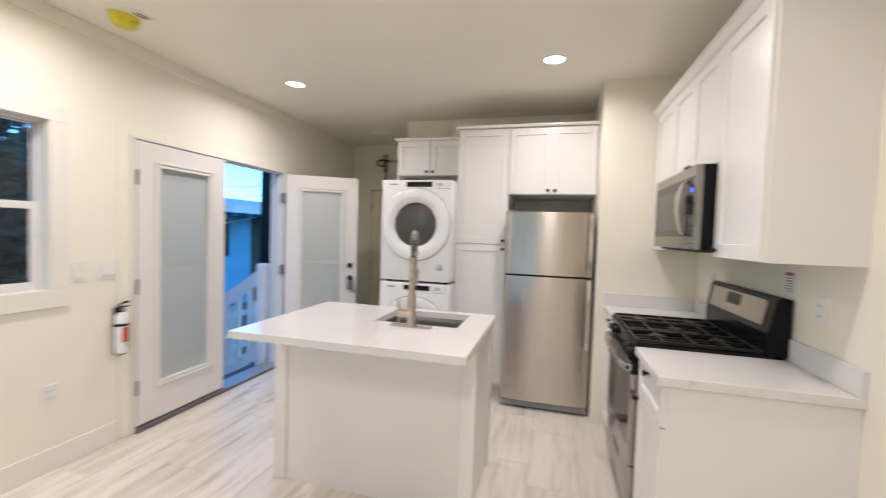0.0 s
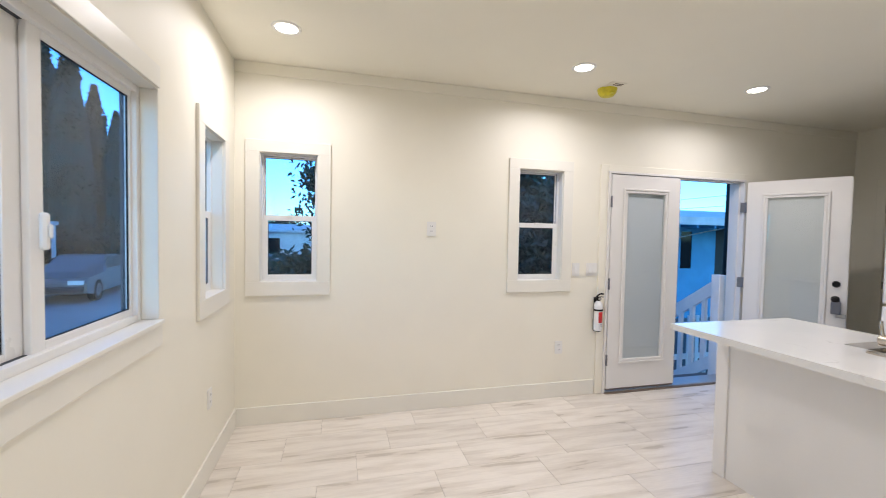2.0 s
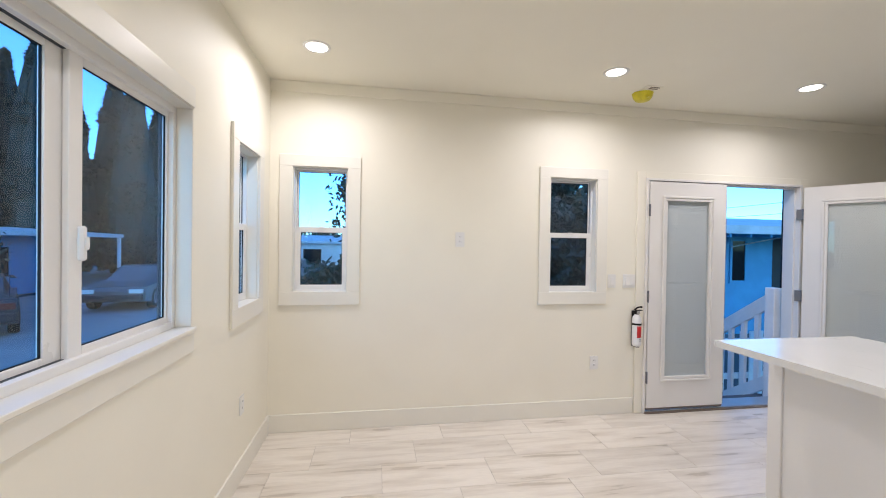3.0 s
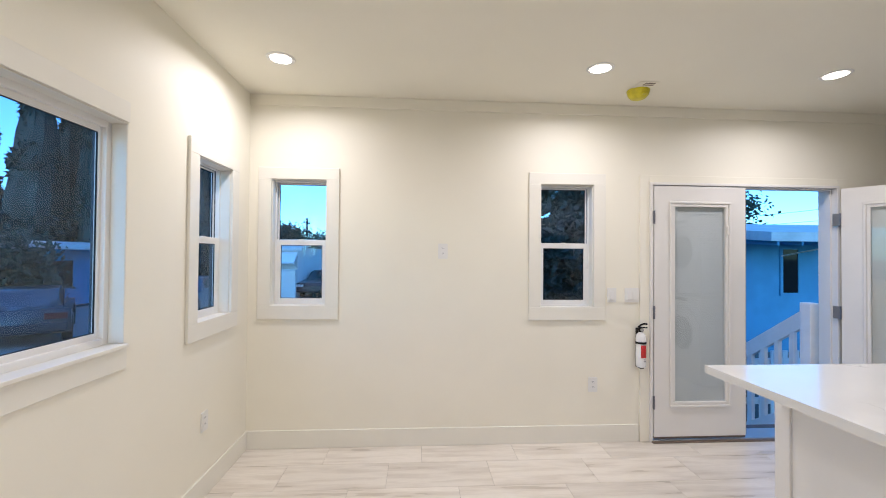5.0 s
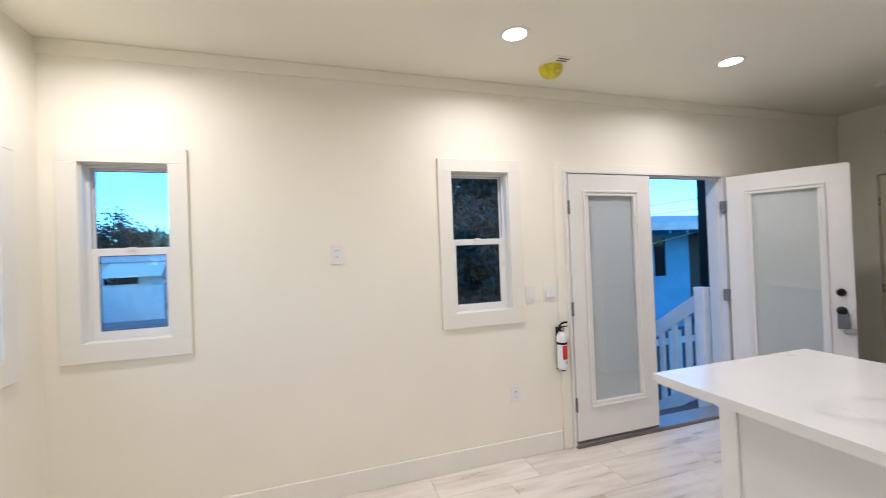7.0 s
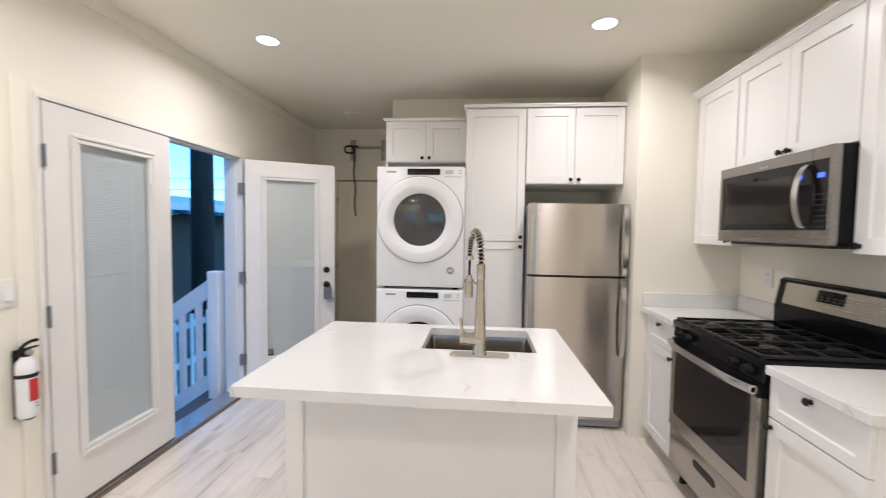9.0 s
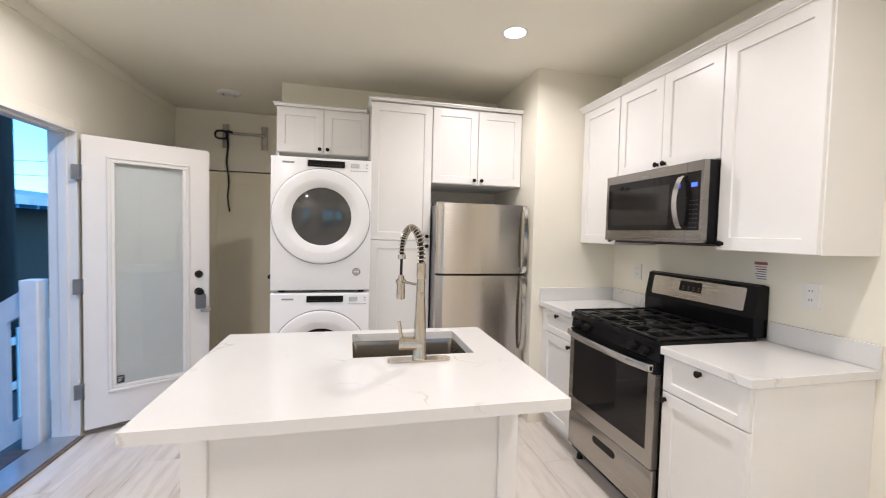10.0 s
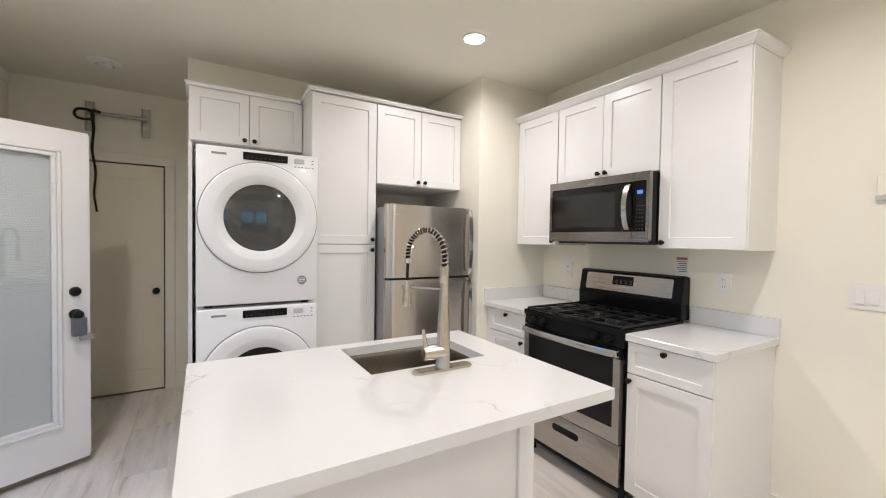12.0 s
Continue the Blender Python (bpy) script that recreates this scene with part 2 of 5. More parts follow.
def thing(name, label, category, base=(0, 0, 0), group="", kind=""):
    e = new(name)
    e.empty_display_size = 0.1
    e.matrix_basis = pose(*base)
    return tagged(e, label, category, group, kind)


def add_box(bm, lo, hi, bevel=0.0, seg=1):
    r = bmesh.ops.create_cube(bm, size=1)
    vs = r["verts"]
    for v in vs:
        v.co = Vector([lo[i] + (hi[i] - lo[i]) * (v.co[i] + 0.5) for i in range(3)])
    if bevel:
        es = list({e for v in vs for e in v.link_edges})
        bmesh.ops.bevel(bm, geom=es, offset=bevel, segments=seg, profile=0.5, affect="EDGES")
    return bm


def box(name, lo, hi, mat, parent=None, bevel=0.002, label="", seg=1, smooth=False):
    return part(name, add_box(bmesh.new(), lo, hi, bevel, seg), mat, parent, label, smooth)


def axes(n):
    n = Vector(n).normalized()
    a = Vector((0, 0, 1)) if abs(n.z) < 0.9 else Vector((1, 0, 0))
    u = a.cross(n).normalized()
    return u, n.cross(u), n


def add_lathe(bm, profile, centre, axis, seg=20):
    """Profile of (radius, height along the axis)."""
    u, v, n = axes(axis)
    c = Vector(centre)
    rings = []
    for r, h in profile:
        if r < 1e-6:
            rings.append([bm.verts.new(c + n * h)])
        else:
            rings.append([bm.verts.new(c + n * h + (u * math.cos(2 * math.pi * i / seg) + v * math.sin(2 * math.pi * i / seg)) * r) for i in range(seg)])
    for a, b in zip(rings, rings[1:]):
        for i in range(seg):
            j = (i + 1) % seg
            q = [a[i % len(a)], a[j % len(a)], b[j % len(b)], b[i % len(b)]]
            q = list(dict.fromkeys(q))
            if len(q) > 2:
                bm.faces.new(q)
    return bm


def lathe(name, profile, centre, axis, mat, parent=None, seg=20, label=""):
    return part(name, add_lathe(bmesh.new(), profile, centre, axis, seg), mat, parent, label, True)


def add_tube(bm, pts, r, seg=8, caps=True):
    pts = [Vector(p) for p in pts]
    t0 = (pts[1] - pts[0]).normalized()
    u = axes(t0)[0]
    rings = []
    for i, p in enumerate(pts):
        t = (pts[min(i + 1, len(pts) - 1)] - pts[max(i - 1, 0)]).normalized()
        u = (u - t * u.dot(t)).normalized()
        v = t.cross(u)
        rad = r(i / (len(pts) - 1)) if callable(r) else r
        rings.append([bm.verts.new(p + (u * math.cos(2 * math.pi * k / seg) + v * math.sin(2 * math.pi * k / seg)) * rad) for k in range(seg)])
    for a, b in zip(rings, rings[1:]):
        for k in range(seg):
            bm.faces.new((a[k], a[(k + 1) % seg], b[(k + 1) % seg], b[k]))
    if caps:
        bm.faces.new(rings[0][::-1])
        bm.faces.new(rings[-1])
    return bm


def tube(name, pts, r, mat, parent=None, seg=8, label=""):
    return part(name, add_tube(bmesh.new(), pts, r, seg), mat, parent, label, True)


def add_prism(bm, outline, frame_m, depth):
    """Closed outline of (a, b), pushed along the third axis of frame_m by depth."""
    lo = [bm.verts.new(frame_m @ Vector((a, b, 0))) for a, b in outline]
    hi = [bm.verts.new(frame_m @ Vector((a, b, depth))) for a, b in outline]
    bm.faces.new(lo[::-1])
    bm.faces.new(hi)
    for i in range(len(lo)):
        j = (i + 1) % len(lo)
        bm.faces.new((lo[i], lo[j], hi[j], hi[i]))
    return bm


def basis(o, u, v):
    u, v = Vector(u), Vector(v)
    w = u.cross(v)
    return Matrix(((u.x, v.x, w.x, o[0]), (u.y, v.y, w.y, o[1]), (u.z, v.z, w.z, o[2]), (0, 0, 0, 1)))


def rounded(w, h, r, seg=5, x0=0.0, y0=0.0):
    out = []
    for cx, cy, a0 in ((w - r, r, -90), (w - r, h - r, 0), (r, h - r, 90), (r, r, 180)):
        for i in range(seg + 1):
            a = radians(a0 + 90 * i / seg)
            out.append((x0 + cx + r * math.cos(a), y0 + cy + r * math.sin(a)))
    return out


def wall_mesh(bm, u0, u1, z0, z1, p0, p1, holes, along):
    """A wall from u0 to u1, p0 to p1 thick, with holes (u0, u1, z0, z1) right through it. along: 'x' or 'y'."""
    us = sorted({u0, u1, *[h[0] for h in holes], *[h[1] for h in holes]})
    zs = sorted({z0, z1, *[h[2] for h in holes], *[h[3] for h in holes]})
    solid = lambda i, k: 0 <= i < len(us) - 1 and 0 <= k < len(zs) - 1 and not any(
        h[0] < (us[i] + us[i + 1]) / 2 < h[1] and h[2] < (zs[k] + zs[k + 1]) / 2 < h[3] for h in holes)
    at = (lambda u, p, z: (u, p, z)) if along == "x" else (lambda u, p, z: (p, u, z))
    quad = lambda *c: bm.faces.new([bm.verts.new(at(*q)) for q in c])
    for i in range(len(us) - 1):
        for k in range(len(zs) - 1):
            if not solid(i, k):
                continue
            a, b, c, d = us[i], us[i + 1], zs[k], zs[k + 1]
            for p in (p0, p1):
                quad((a, p, c), (b, p, c), (b, p, d), (a, p, d))
            for di, u in ((-1, a), (1, b)):
                if not solid(i + di, k):
                    quad((u, p0, c), (u, p1, c), (u, p1, d), (u, p0, d))
            for dk, z in ((-1, c), (1, d)):
                if not solid(i, k + dk):
                    quad((a, p0, z), (b, p0, z), (b, p1, z), (a, p1, z))
    bmesh.ops.remove_doubles(bm, verts=bm.verts, dist=1e-5)
    return bm


def wall(name, label, u0, u1, p0, p1, holes=(), along="x", z0=0.0, z1=2.673, mat=None):
    return tagged(part(name, wall_mesh(bmesh.new(), u0, u1, z0, z1, p0, p1, holes, along), mat or M_WALL), label, "wall", kind="structure")


# ---- the rooms ----
WX, SY, EX, CZ = -2.36, -0.364, 1.47, 2.673
WT = 0.12
DOOR_Y0, DOOR_Y1, DOOR_TOP = 2.757, 4.363, 2.06
WIN_A = (-0.195, 0.213, 1.07, 2.03)
WIN_B = (1.875, 2.300, 1.06, 2.03)
WIN_S = (-2.055, -1.640, 1.06, 2.03)
WIN_BIG = (-1.088, 0.03, 1.065, 2.035)

wall("wall_west", "cream painted wall with two windows and the entrance doors", SY - WT, 6.12, WX - WT, WX,
     (WIN_A, WIN_B, (DOOR_Y0, DOOR_Y1, 0.0, DOOR_TOP)), "y")
wall("wall_south", "cream painted wall with a sliding window and a narrow window", WX, EX + 0.15, SY - WT, SY, (WIN_S, WIN_BIG), "x")
wall("wall_east", "cream painted wall behind the range and cabinets", SY, 4.0, EX, EX + 0.15, (), "y")
wall("wall_partition", "cream painted wall beside the refrigerator", 0.768, EX + 0.15, 4.0, 4.872, (), "x")
wall("wall_kitchen_back", "cream painted wall above the tall cabinets", -1.15, EX + 0.15, 4.872, 5.0, (), "x")
wall("wall_hall", "cream painted hall wall beside the laundry niche", 5.0, 5.95, -1.15, -1.0, (), "y")
wall("wall_north", "cream painted wall with a closet door", WX, -1.0, 5.95, 6.12, ((-2.08, -1.350, 0.0, 2.055),), "x")
tagged(box("ceiling", (WX - WT, SY - WT, CZ), (EX + 0.15, 6.12, CZ + 0.12), M_CEIL, bevel=0), "off-white painted flat ceiling", "ceiling", kind="structure")
FLOOR = tagged(box("floor", (WX - WT + 0.02, SY - WT, -0.12), (EX + 0.15, 6.12, -0.003), M_GROUT, bevel=0),
               "pale wood-look porcelain tile floor", "floor", kind="structure")

# flat band under the ceiling of the west wall, and the skirting boards
tagged(box("trim", (WX + 0.0, SY, 2.588), (WX + 0.012, 5.95, CZ - 0.001), M_WALL), "cream flat trim board under the ceiling", "trim", kind="structure")
for lo, hi in (
        ((WX, SY, 0.0), (WX + 0.014, 2.672, 0.137)), ((WX + 0.014, SY, 0.0), (EX, SY + 0.014, 0.137)),
        ((EX - 0.014, SY + 0.014, 0.0), (EX, 2.36, 0.137)), ((-1.164, 4.9, 0.0), (-1.15, 5.936, 0.137)),
        ((-1.276, 5.936, 0.0), (-1.164, 5.95, 0.137)), ((WX, 4.440, 0.0), (WX + 0.014, 5.95, 0.137))):
    tagged(box("baseboard", lo, hi, M_TRIM, bevel=0.003), "off-white flat baseboard at the foot of the wall", "baseboard", kind="structure")


# ---- windows ----
def window_unit(name, hole, along, p, out, label, kind="hung"):
    """hole (u0, u1, z0, z1) in the wall face at p; out = +1 or -1, the way outdoors."""
    u0, u1, z0, z1 = hole
    at = (lambda u, q, z: (u, p + out * q, z)) if along == "x" else (lambda u, q, z: (p + out * q, u, z))

    def bx(nm, a, b, mat, parent, bevel=0.002, lab=""):
        A, B = at(*a), at(*b)
        return box(nm, [min(A[i], B[i]) for i in range(3)], [max(A[i], B[i]) for i in range(3)], mat, parent, bevel, lab)
    w = thing(name, label, "window", at((u0 + u1) / 2, 0, z0), kind="structure")
    c = 0.096
    # casing boards on the room side
    if kind == "hung":
        bx("casing", (u0 - c, -0.018, z0 - c - 0.004), (u1 + c, 0, z0 + 0.004), M_TRIM, w)
        bx("casing", (u0 - c, -0.018, z1), (u1 + c, 0, z1 + 0.088), M_TRIM, w)
        bx("casing", (u0 - c, -0.018, z0 + 0.004), (u0, 0, z1), M_TRIM, w)
        bx("casing", (u1, -0.018, z0 + 0.004), (u1 + c, 0, z1), M_TRIM, w)
    else:
        bx("casing", (u0 - 0.004, -0.010, z0 - 0.105), (u1 + 0.03, 0, z0 - 0.012), M_TRIM, w)
        bx("casing", (u0 - 0.002, -0.008, z1), (u1 + 0.09, 0, z1 + 0.09), M_TRIM, w)
    # board-lined reveal
    d = 0.066
    bx("sill", (u0, 0.0005 if kind == "hung" else -0.022, z0 - 0.012), (u1, d, z0 + 0.004), M_TRIM, w, lab="white painted sill board")
    bx("reveal", (u0, 0, z0 + 0.004), (u0 + 0.006, d, z1 - 0.006), M_TRIM, w)
    bx("reveal", (u1 - 0.006, 0, z0 + 0.004), (u1, d, z1 - 0.006), M_TRIM, w)
    bx("reveal", (u0, 0, z1 - 0.006), (u1, d, z1), M_TRIM, w)
    f = 0.012 if kind == "hung" else 0.030
    a0, a1, b0, b1 = u0 + 0.002, u1 - 0.002, z0 + 0.002, z1 - 0.002
    for nm, q0, q1, mat in (("window_frame", d, d + 0.026, M_VINYL), ("outer_frame", d + 0.026, d + 0.060, M_EXTTRIM)):
        bx(nm, (a0, q0, b0), (a0 + f, q1, b1), mat, w)
        bx(nm, (a1 - f, q0, b0), (a1, q1, b1), mat, w)
        bx(nm, (a0 + f, q0, b0), (a1 - f, q1, b0 + f), mat, w)
        bx(nm, (a0 + f, q0, b1 - f), (a1 - f, q1, b1), mat, w)

    # dark boards round the opening outdoors
    e = d + 0.061
    for lo, hi in (((u0, z0), (u0 + 0.006, z1)), ((u1 - 0.006, z0), (u1, z1)), ((u0 + 0.006, z0), (u1 - 0.006, z0 + 0.006)), ((u0 + 0.006, z1 - 0.006), (u1 - 0.006, z1))):
        bx("outer_trim", (lo[0], e, lo[1]), (hi[0], WT + 0.006, hi[1]), M_EXTTRIM, w, 0, "dark outdoor trim board")

    def sash(x0, x1, y0, y1, q, s, lo, hi, s2=0):
        s2 = s2 or s
        bx("sash", (x0, q, y0), (x0 + s, q + 0.019, y1), M_VINYL, w)
        bx("sash", (x1 - s2, q, y0), (x1, q + 0.019, y1), M_VINYL, w)
        bx("sash", (x0 + s, q, y0), (x1 - s2, q + 0.019, y0 + lo), M_VINYL, w)
        bx("sash", (x0 + s, q, y1 - hi), (x1 - s2, q + 0.019, y1), M_VINYL, w)
        for e0, e1, g0, g1 in ((x0 + s, x0 + s + 0.003, y0 + lo, y1 - hi), (x1 - s2 - 0.003, x1 - s2, y0 + lo, y1 - hi), (x0 + s, x1 - s2, y0 + lo, y0 + lo + 0.003), (x0 + s, x1 - s2, y1 - hi - 0.003, y1 - hi)):
            bx("glazing_seal", (e0, q + 0.006, g0), (e1, q + 0.012, g1), M_RUBBER, w, 0)
        g = bx("pane", (x0 + s - 0.004, q + 0.012, y0 + lo - 0.004), (x1 - s2 + 0.004, q + 0.016, y1 - hi + 0.004), G_WIN, w, 0, "clear window glass")
        g.visible_shadow = False
    if kind == "hung":
        mid = (b0 + b1) / 2 + 0.005
        sash(a0 + f, a1 - f, b0 + f, mid + 0.018, d + 0.004, 0.032, 0.036, 0.042)
        sash(a0 + f - 0.004, a1 - f + 0.004, mid - 0.018, b1 - f + 0.004, d + 0.032, 0.014, 0.03, 0.014)
        bx("sash_lock", ((a0 + a1) / 2 - 0.02, d - 0.006, mid + 0.006), ((a0 + a1) / 2 + 0.02, d + 0.01, mid + 0.022), M_VINYL, w)
    else:
        mid = -0.504
        sash(a0 + f - 0.01, mid + 0.012, b0 + f - 0.01, b1 - f + 0.01, d + 0.018, 0.026, 0.034, 0.034, 0.056)
        sash(mid - 0.02, a1 - f + 0.01, b0 + f - 0.01, b1 - f + 0.01, d + 0.039, 0.092, 0.03, 0.03, 0.028)
        lk = bx("latch", (mid - 0.020, d - 0.014, 1.385), (mid + 0.006, d + 0.004, 1.490), M_VINYL, w, 0.006, "white sash latch")
        bx("latch_grip", (mid - 0.014, d - 0.024, 1.418), (mid - 0.002, d - 0.014, 1.458), M_VINYL, lk, 0.004)
    return w


window_unit("window_1", WIN_A, "y", WX, -1, "white vinyl single-hung window with wide flat casing")
window_unit("window_2", WIN_B, "y", WX, -1, "white vinyl single-hung window beside the light switches")
window_unit("window_3", WIN_S, "x", SY, -1, "white vinyl single-hung window near the corner")
window_unit("window_4", WIN_BIG, "x", SY, -1, "white vinyl sliding window with two panes", "slider")


# ---- entrance doors ----
def door_leaf(name, label, m, hardware, w=0.760):
    """A glazed leaf: hinge edge at x = 0, seen face at y = 0, built where it hangs from m."""
    t, z0, z1 = 0.044, 0.0, 1.985
    g = (0.166, w - 0.170, 0.272, 1.822)
    leaf = thing(name, label, "door", kind="structure")
    part("leaf", wall_mesh(bmesh.new(), 0, w, z0, z1, 0, t, (g,), "x"), M_DOOR, leaf)
    for side in (0, 1):
        for inset, wide, proud in ((0.042, 0.020, 0.016), (0.022, 0.024, 0.009)):
            a0, a1, b0, b1 = g[0] - inset, g[1] + inset, g[2] - inset, g[3] + inset
            y0, y1 = (-proud, 0.0) if side == 0 else (t, t + proud)
            for lo, hi in (((a0, b0), (a1, b0 + wide)), ((a0, b1 - wide), (a1, b1)), ((a0, b0 + wide), (a0 + wide, b1 - wide)), ((a1 - wide, b0 + wide), (a1, b1 - wide))):
                box("glazing_bead", (lo[0], y0, lo[1]), (hi[0], y1, hi[1]), M_DOOR, leaf, 0.004)
    for y in (0.006, t - 0.010):
        pane = box("glass_pane", (g[0] - 0.004, y, g[2] - 0.004), (g[1] + 0.004, y + 0.004, g[3] + 0.004), G_DOOR, leaf, 0, "clear glass over closed blinds")
        pane.visible_shadow = False
    # closed slats between the panes
    bm = bmesh.new()
    n = 110
    for i in range(n):
        z = g[2] + (g[3] - g[2]) * i / n
        ring = [[bm.verts.new((x, y, z + dz)) for x in (g[0], g[1])] for y, dz in ((0.0195, 0.0), (0.0199, 0.0055), (0.0209, 0.0110), (0.0226, 0.0160))]
        for p, q in zip(ring, ring[1:]):
            bm.faces.new((p[0], p[1], q[1], q[0]))
    tagged(part("blind_slats", bm, M_BLIND, leaf, "thin white closed blind slats"), kind="stuff")
    # blind slider on the bead
    box("blind_slider", (g[1] + 0.003, -0.020, 1.60), (g[1] + 0.018, -0.007, 1.67), M_DOOR, leaf, 0.003)
    box("edge_strip", (w - 0.001, 0.004, z0 + 0.01), (w + 0.008, t - 0.004, z1 - 0.01), M_SEAL if not hardware else M_DOOR, leaf, 0.001)
    box("door_sweep", (0.002, 0.004, -0.018), (w, t - 0.004, 0.001), M_SEAL, leaf, 0.001)
    for z in (0.27, 0.98, 1.735):
        h = box("hinge", (-0.052 if hardware else -0.010, -0.003, z - 0.05), (-0.003, 0.004, z + 0.05), M_HINGE, leaf, 0.001, "grey metal butt hinge")
        tube("hinge_pin", [(-0.004, -0.007, z - 0.052), (-0.004, -0.007, z + 0.052)], 0.006, M_HINGE, h)
    if hardware:
        lathe("deadbolt", [(0.0, 0.028), (0.020, 0.028), (0.024, 0.022), (0.029, 0.010), (0.029, 0)], (w - 0.066, 0, 1.028), (0, -1, 0), M_KNOB, leaf, 24, "dark bronze deadbolt")
        k = lathe("door_knob", [(0.0, 0.066), (0.018, 0.064), (0.027, 0.052), (0.027, 0.040), (0.016, 0.028), (0.012, 0.014), (0.031, 0.008), (0.031, 0)],
                  (w - 0.066, 0, 0.892), (0, -1, 0), M_KNOB, leaf, 24, "dark bronze door knob")
        sh = []
        for i in range(13):
            a = math.pi * i / 12
            sh.append((w - 0.060 + 0.024 * math.cos(a), -0.034, 0.872 + 0.030 * math.sin(a)))
        box("lock_box", (w - 0.094, -0.062, 0.765), (w - 0.028, -0.018, 0.874), M_HINGE, k, 0.006, "grey key lock box hanging from the knob", 2)
        tube("shackle", [(w - 0.036, -0.036, 0.862)] + sh[1:-1] + [(w - 0.084, -0.036, 0.862)], 0.005, M_HINGE, k)
        box("lock_box_door", (w - 0.060, -0.058, 0.735), (w + 0.006, -0.028, 0.768), M_GALV, k, 0.004)
        # small black label with pale bars
        lb = box("door_label", (0.172, -0.0015, 0.284), (0.214, 0.005, 0.336), M_PRINT, leaf, 0, "small black square label with pale print")
        for j, zz in enumerate((0.320, 0.306, 0.295)):
            box("print_bar", (0.178, -0.0025, zz), (0.206 - 0.006 * j, -0.001, zz + 0.006), M_APPGREY, lb, 0)
    leaf.matrix_basis = m
    return leaf


LEAF_X = -2.325
door_leaf("door_1", "closed white glazed entrance leaf with enclosed blinds", pose(LEAF_X, 2.785, 0.045, 0, 0, 90), False)
door_leaf("door_2", "open white glazed entrance leaf with lock box", pose(LEAF_X + 0.024, 4.342, 0.045, 0, 0, 29.8), True, 0.738)
fr = thing("door_frame", "white painted frame of the double entrance door", "door frame", (WX, 3.56, 0), kind="structure")
box("jamb", (WX - WT - 0.01, 2.757, 0.0), (LEAF_X - 0.004, 2.779, 2.040), M_DOOR, fr)
box("jamb", (WX - WT - 0.01, 4.341, 0.0), (LEAF_X - 0.004, 4.363, 2.040), M_DOOR, fr)
box("jamb", (WX - WT - 0.01, 2.757, 2.040), (LEAF_X - 0.004, 4.363, 2.060), M_DOOR, fr)
box("stop", (WX - 0.07, 2.779, 0.02), (LEAF_X - 0.052, 2.792, 2.040), M_DOOR, fr)
box("stop", (WX - 0.07, 4.328, 0.02), (LEAF_X - 0.052, 4.341, 2.040), M_DOOR, fr)
box("stop", (WX - 0.07, 2.792, 2.027), (LEAF_X - 0.052, 4.328, 2.040), M_DOOR, fr)
box("casing", (WX, 2.680, 0.0), (WX + 0.014, 2.757, 2.118), M_WALL, fr)
box("casing", (WX, 4.363, 0.0), (WX + 0.014, 4.440, 2.118), M_WALL, fr)
box("casing", (WX, 2.757, 2.060), (WX + 0.014, 4.363, 2.118), M_WALL, fr)
box("threshold", (WX - WT - 0.03, 2.779, -0.004), (LEAF_X - 0.005, 4.341, 0.018), M_ALU, fr, 0.004, "aluminium threshold")
box("threshold_strip", (LEAF_X - 0.005, 2.765, 0.0), (LEAF_X + 0.022, 4.341, 0.012), M_SEAL, fr, 0.004, "brown threshold strip")

# ---- closet door at the end of the hall ----
cd = thing("door_3", "closed cream flat closet door with black knob", "door", (-1.74, 5.95, 0), kind="structure")
part("leaf", wall_mesh(bmesh.new(), -2.074, -1.363, 0.012, 2.034, 5.957, 5.990, ((-1.966, -1.470, 0.20, 1.91),), "x"), M_CLOSET, cd)
box("panel", (-1.969, 5.966, 0.197), (-1.467, 5.980, 1.913), M_CLOSET, cd, 0)
lathe("door_knob", [(0.0, 0.058), (0.020, 0.056), (0.027, 0.046), (0.025, 0.034), (0.012, 0.024), (0.011, 0.010), (0.028, 0.007), (0.028, 0)], (-1.420, 5.957, 0.910), (0, -1, 0), M_KNOB, cd, 24, "black round knob")
for z in (0.25, 1.0, 1.8):
    box("hinge", (-2.081, 5.953, z - 0.04), (-2.073, 5.960, z + 0.04), M_KNOB, cd, 0.001)
cf = thing("closet_door_frame", "cream painted casing round the closet door", "door frame", (-1.74, 5.95, 0), kind="structure")
box("casing", (-1.353, 5.934, 0.0), (-1.276, 5.95, 2.045), M_WALL, cf)
box("casing", (-2.154, 5.934, 0.0), (-2.078, 5.95, 2.045), M_WALL, cf)
box("casing", (-2.154, 5.934, 2.045), (-1.276, 5.95, 2.125), M_WALL, cf)
# dark sheet standing in for unlit closet space behind the door gap
box("closet_dark_sheet", (-2.15, 6.118, 0.0), (-1.30, 6.125, 2.1), M_DARKIN, cf, 0)

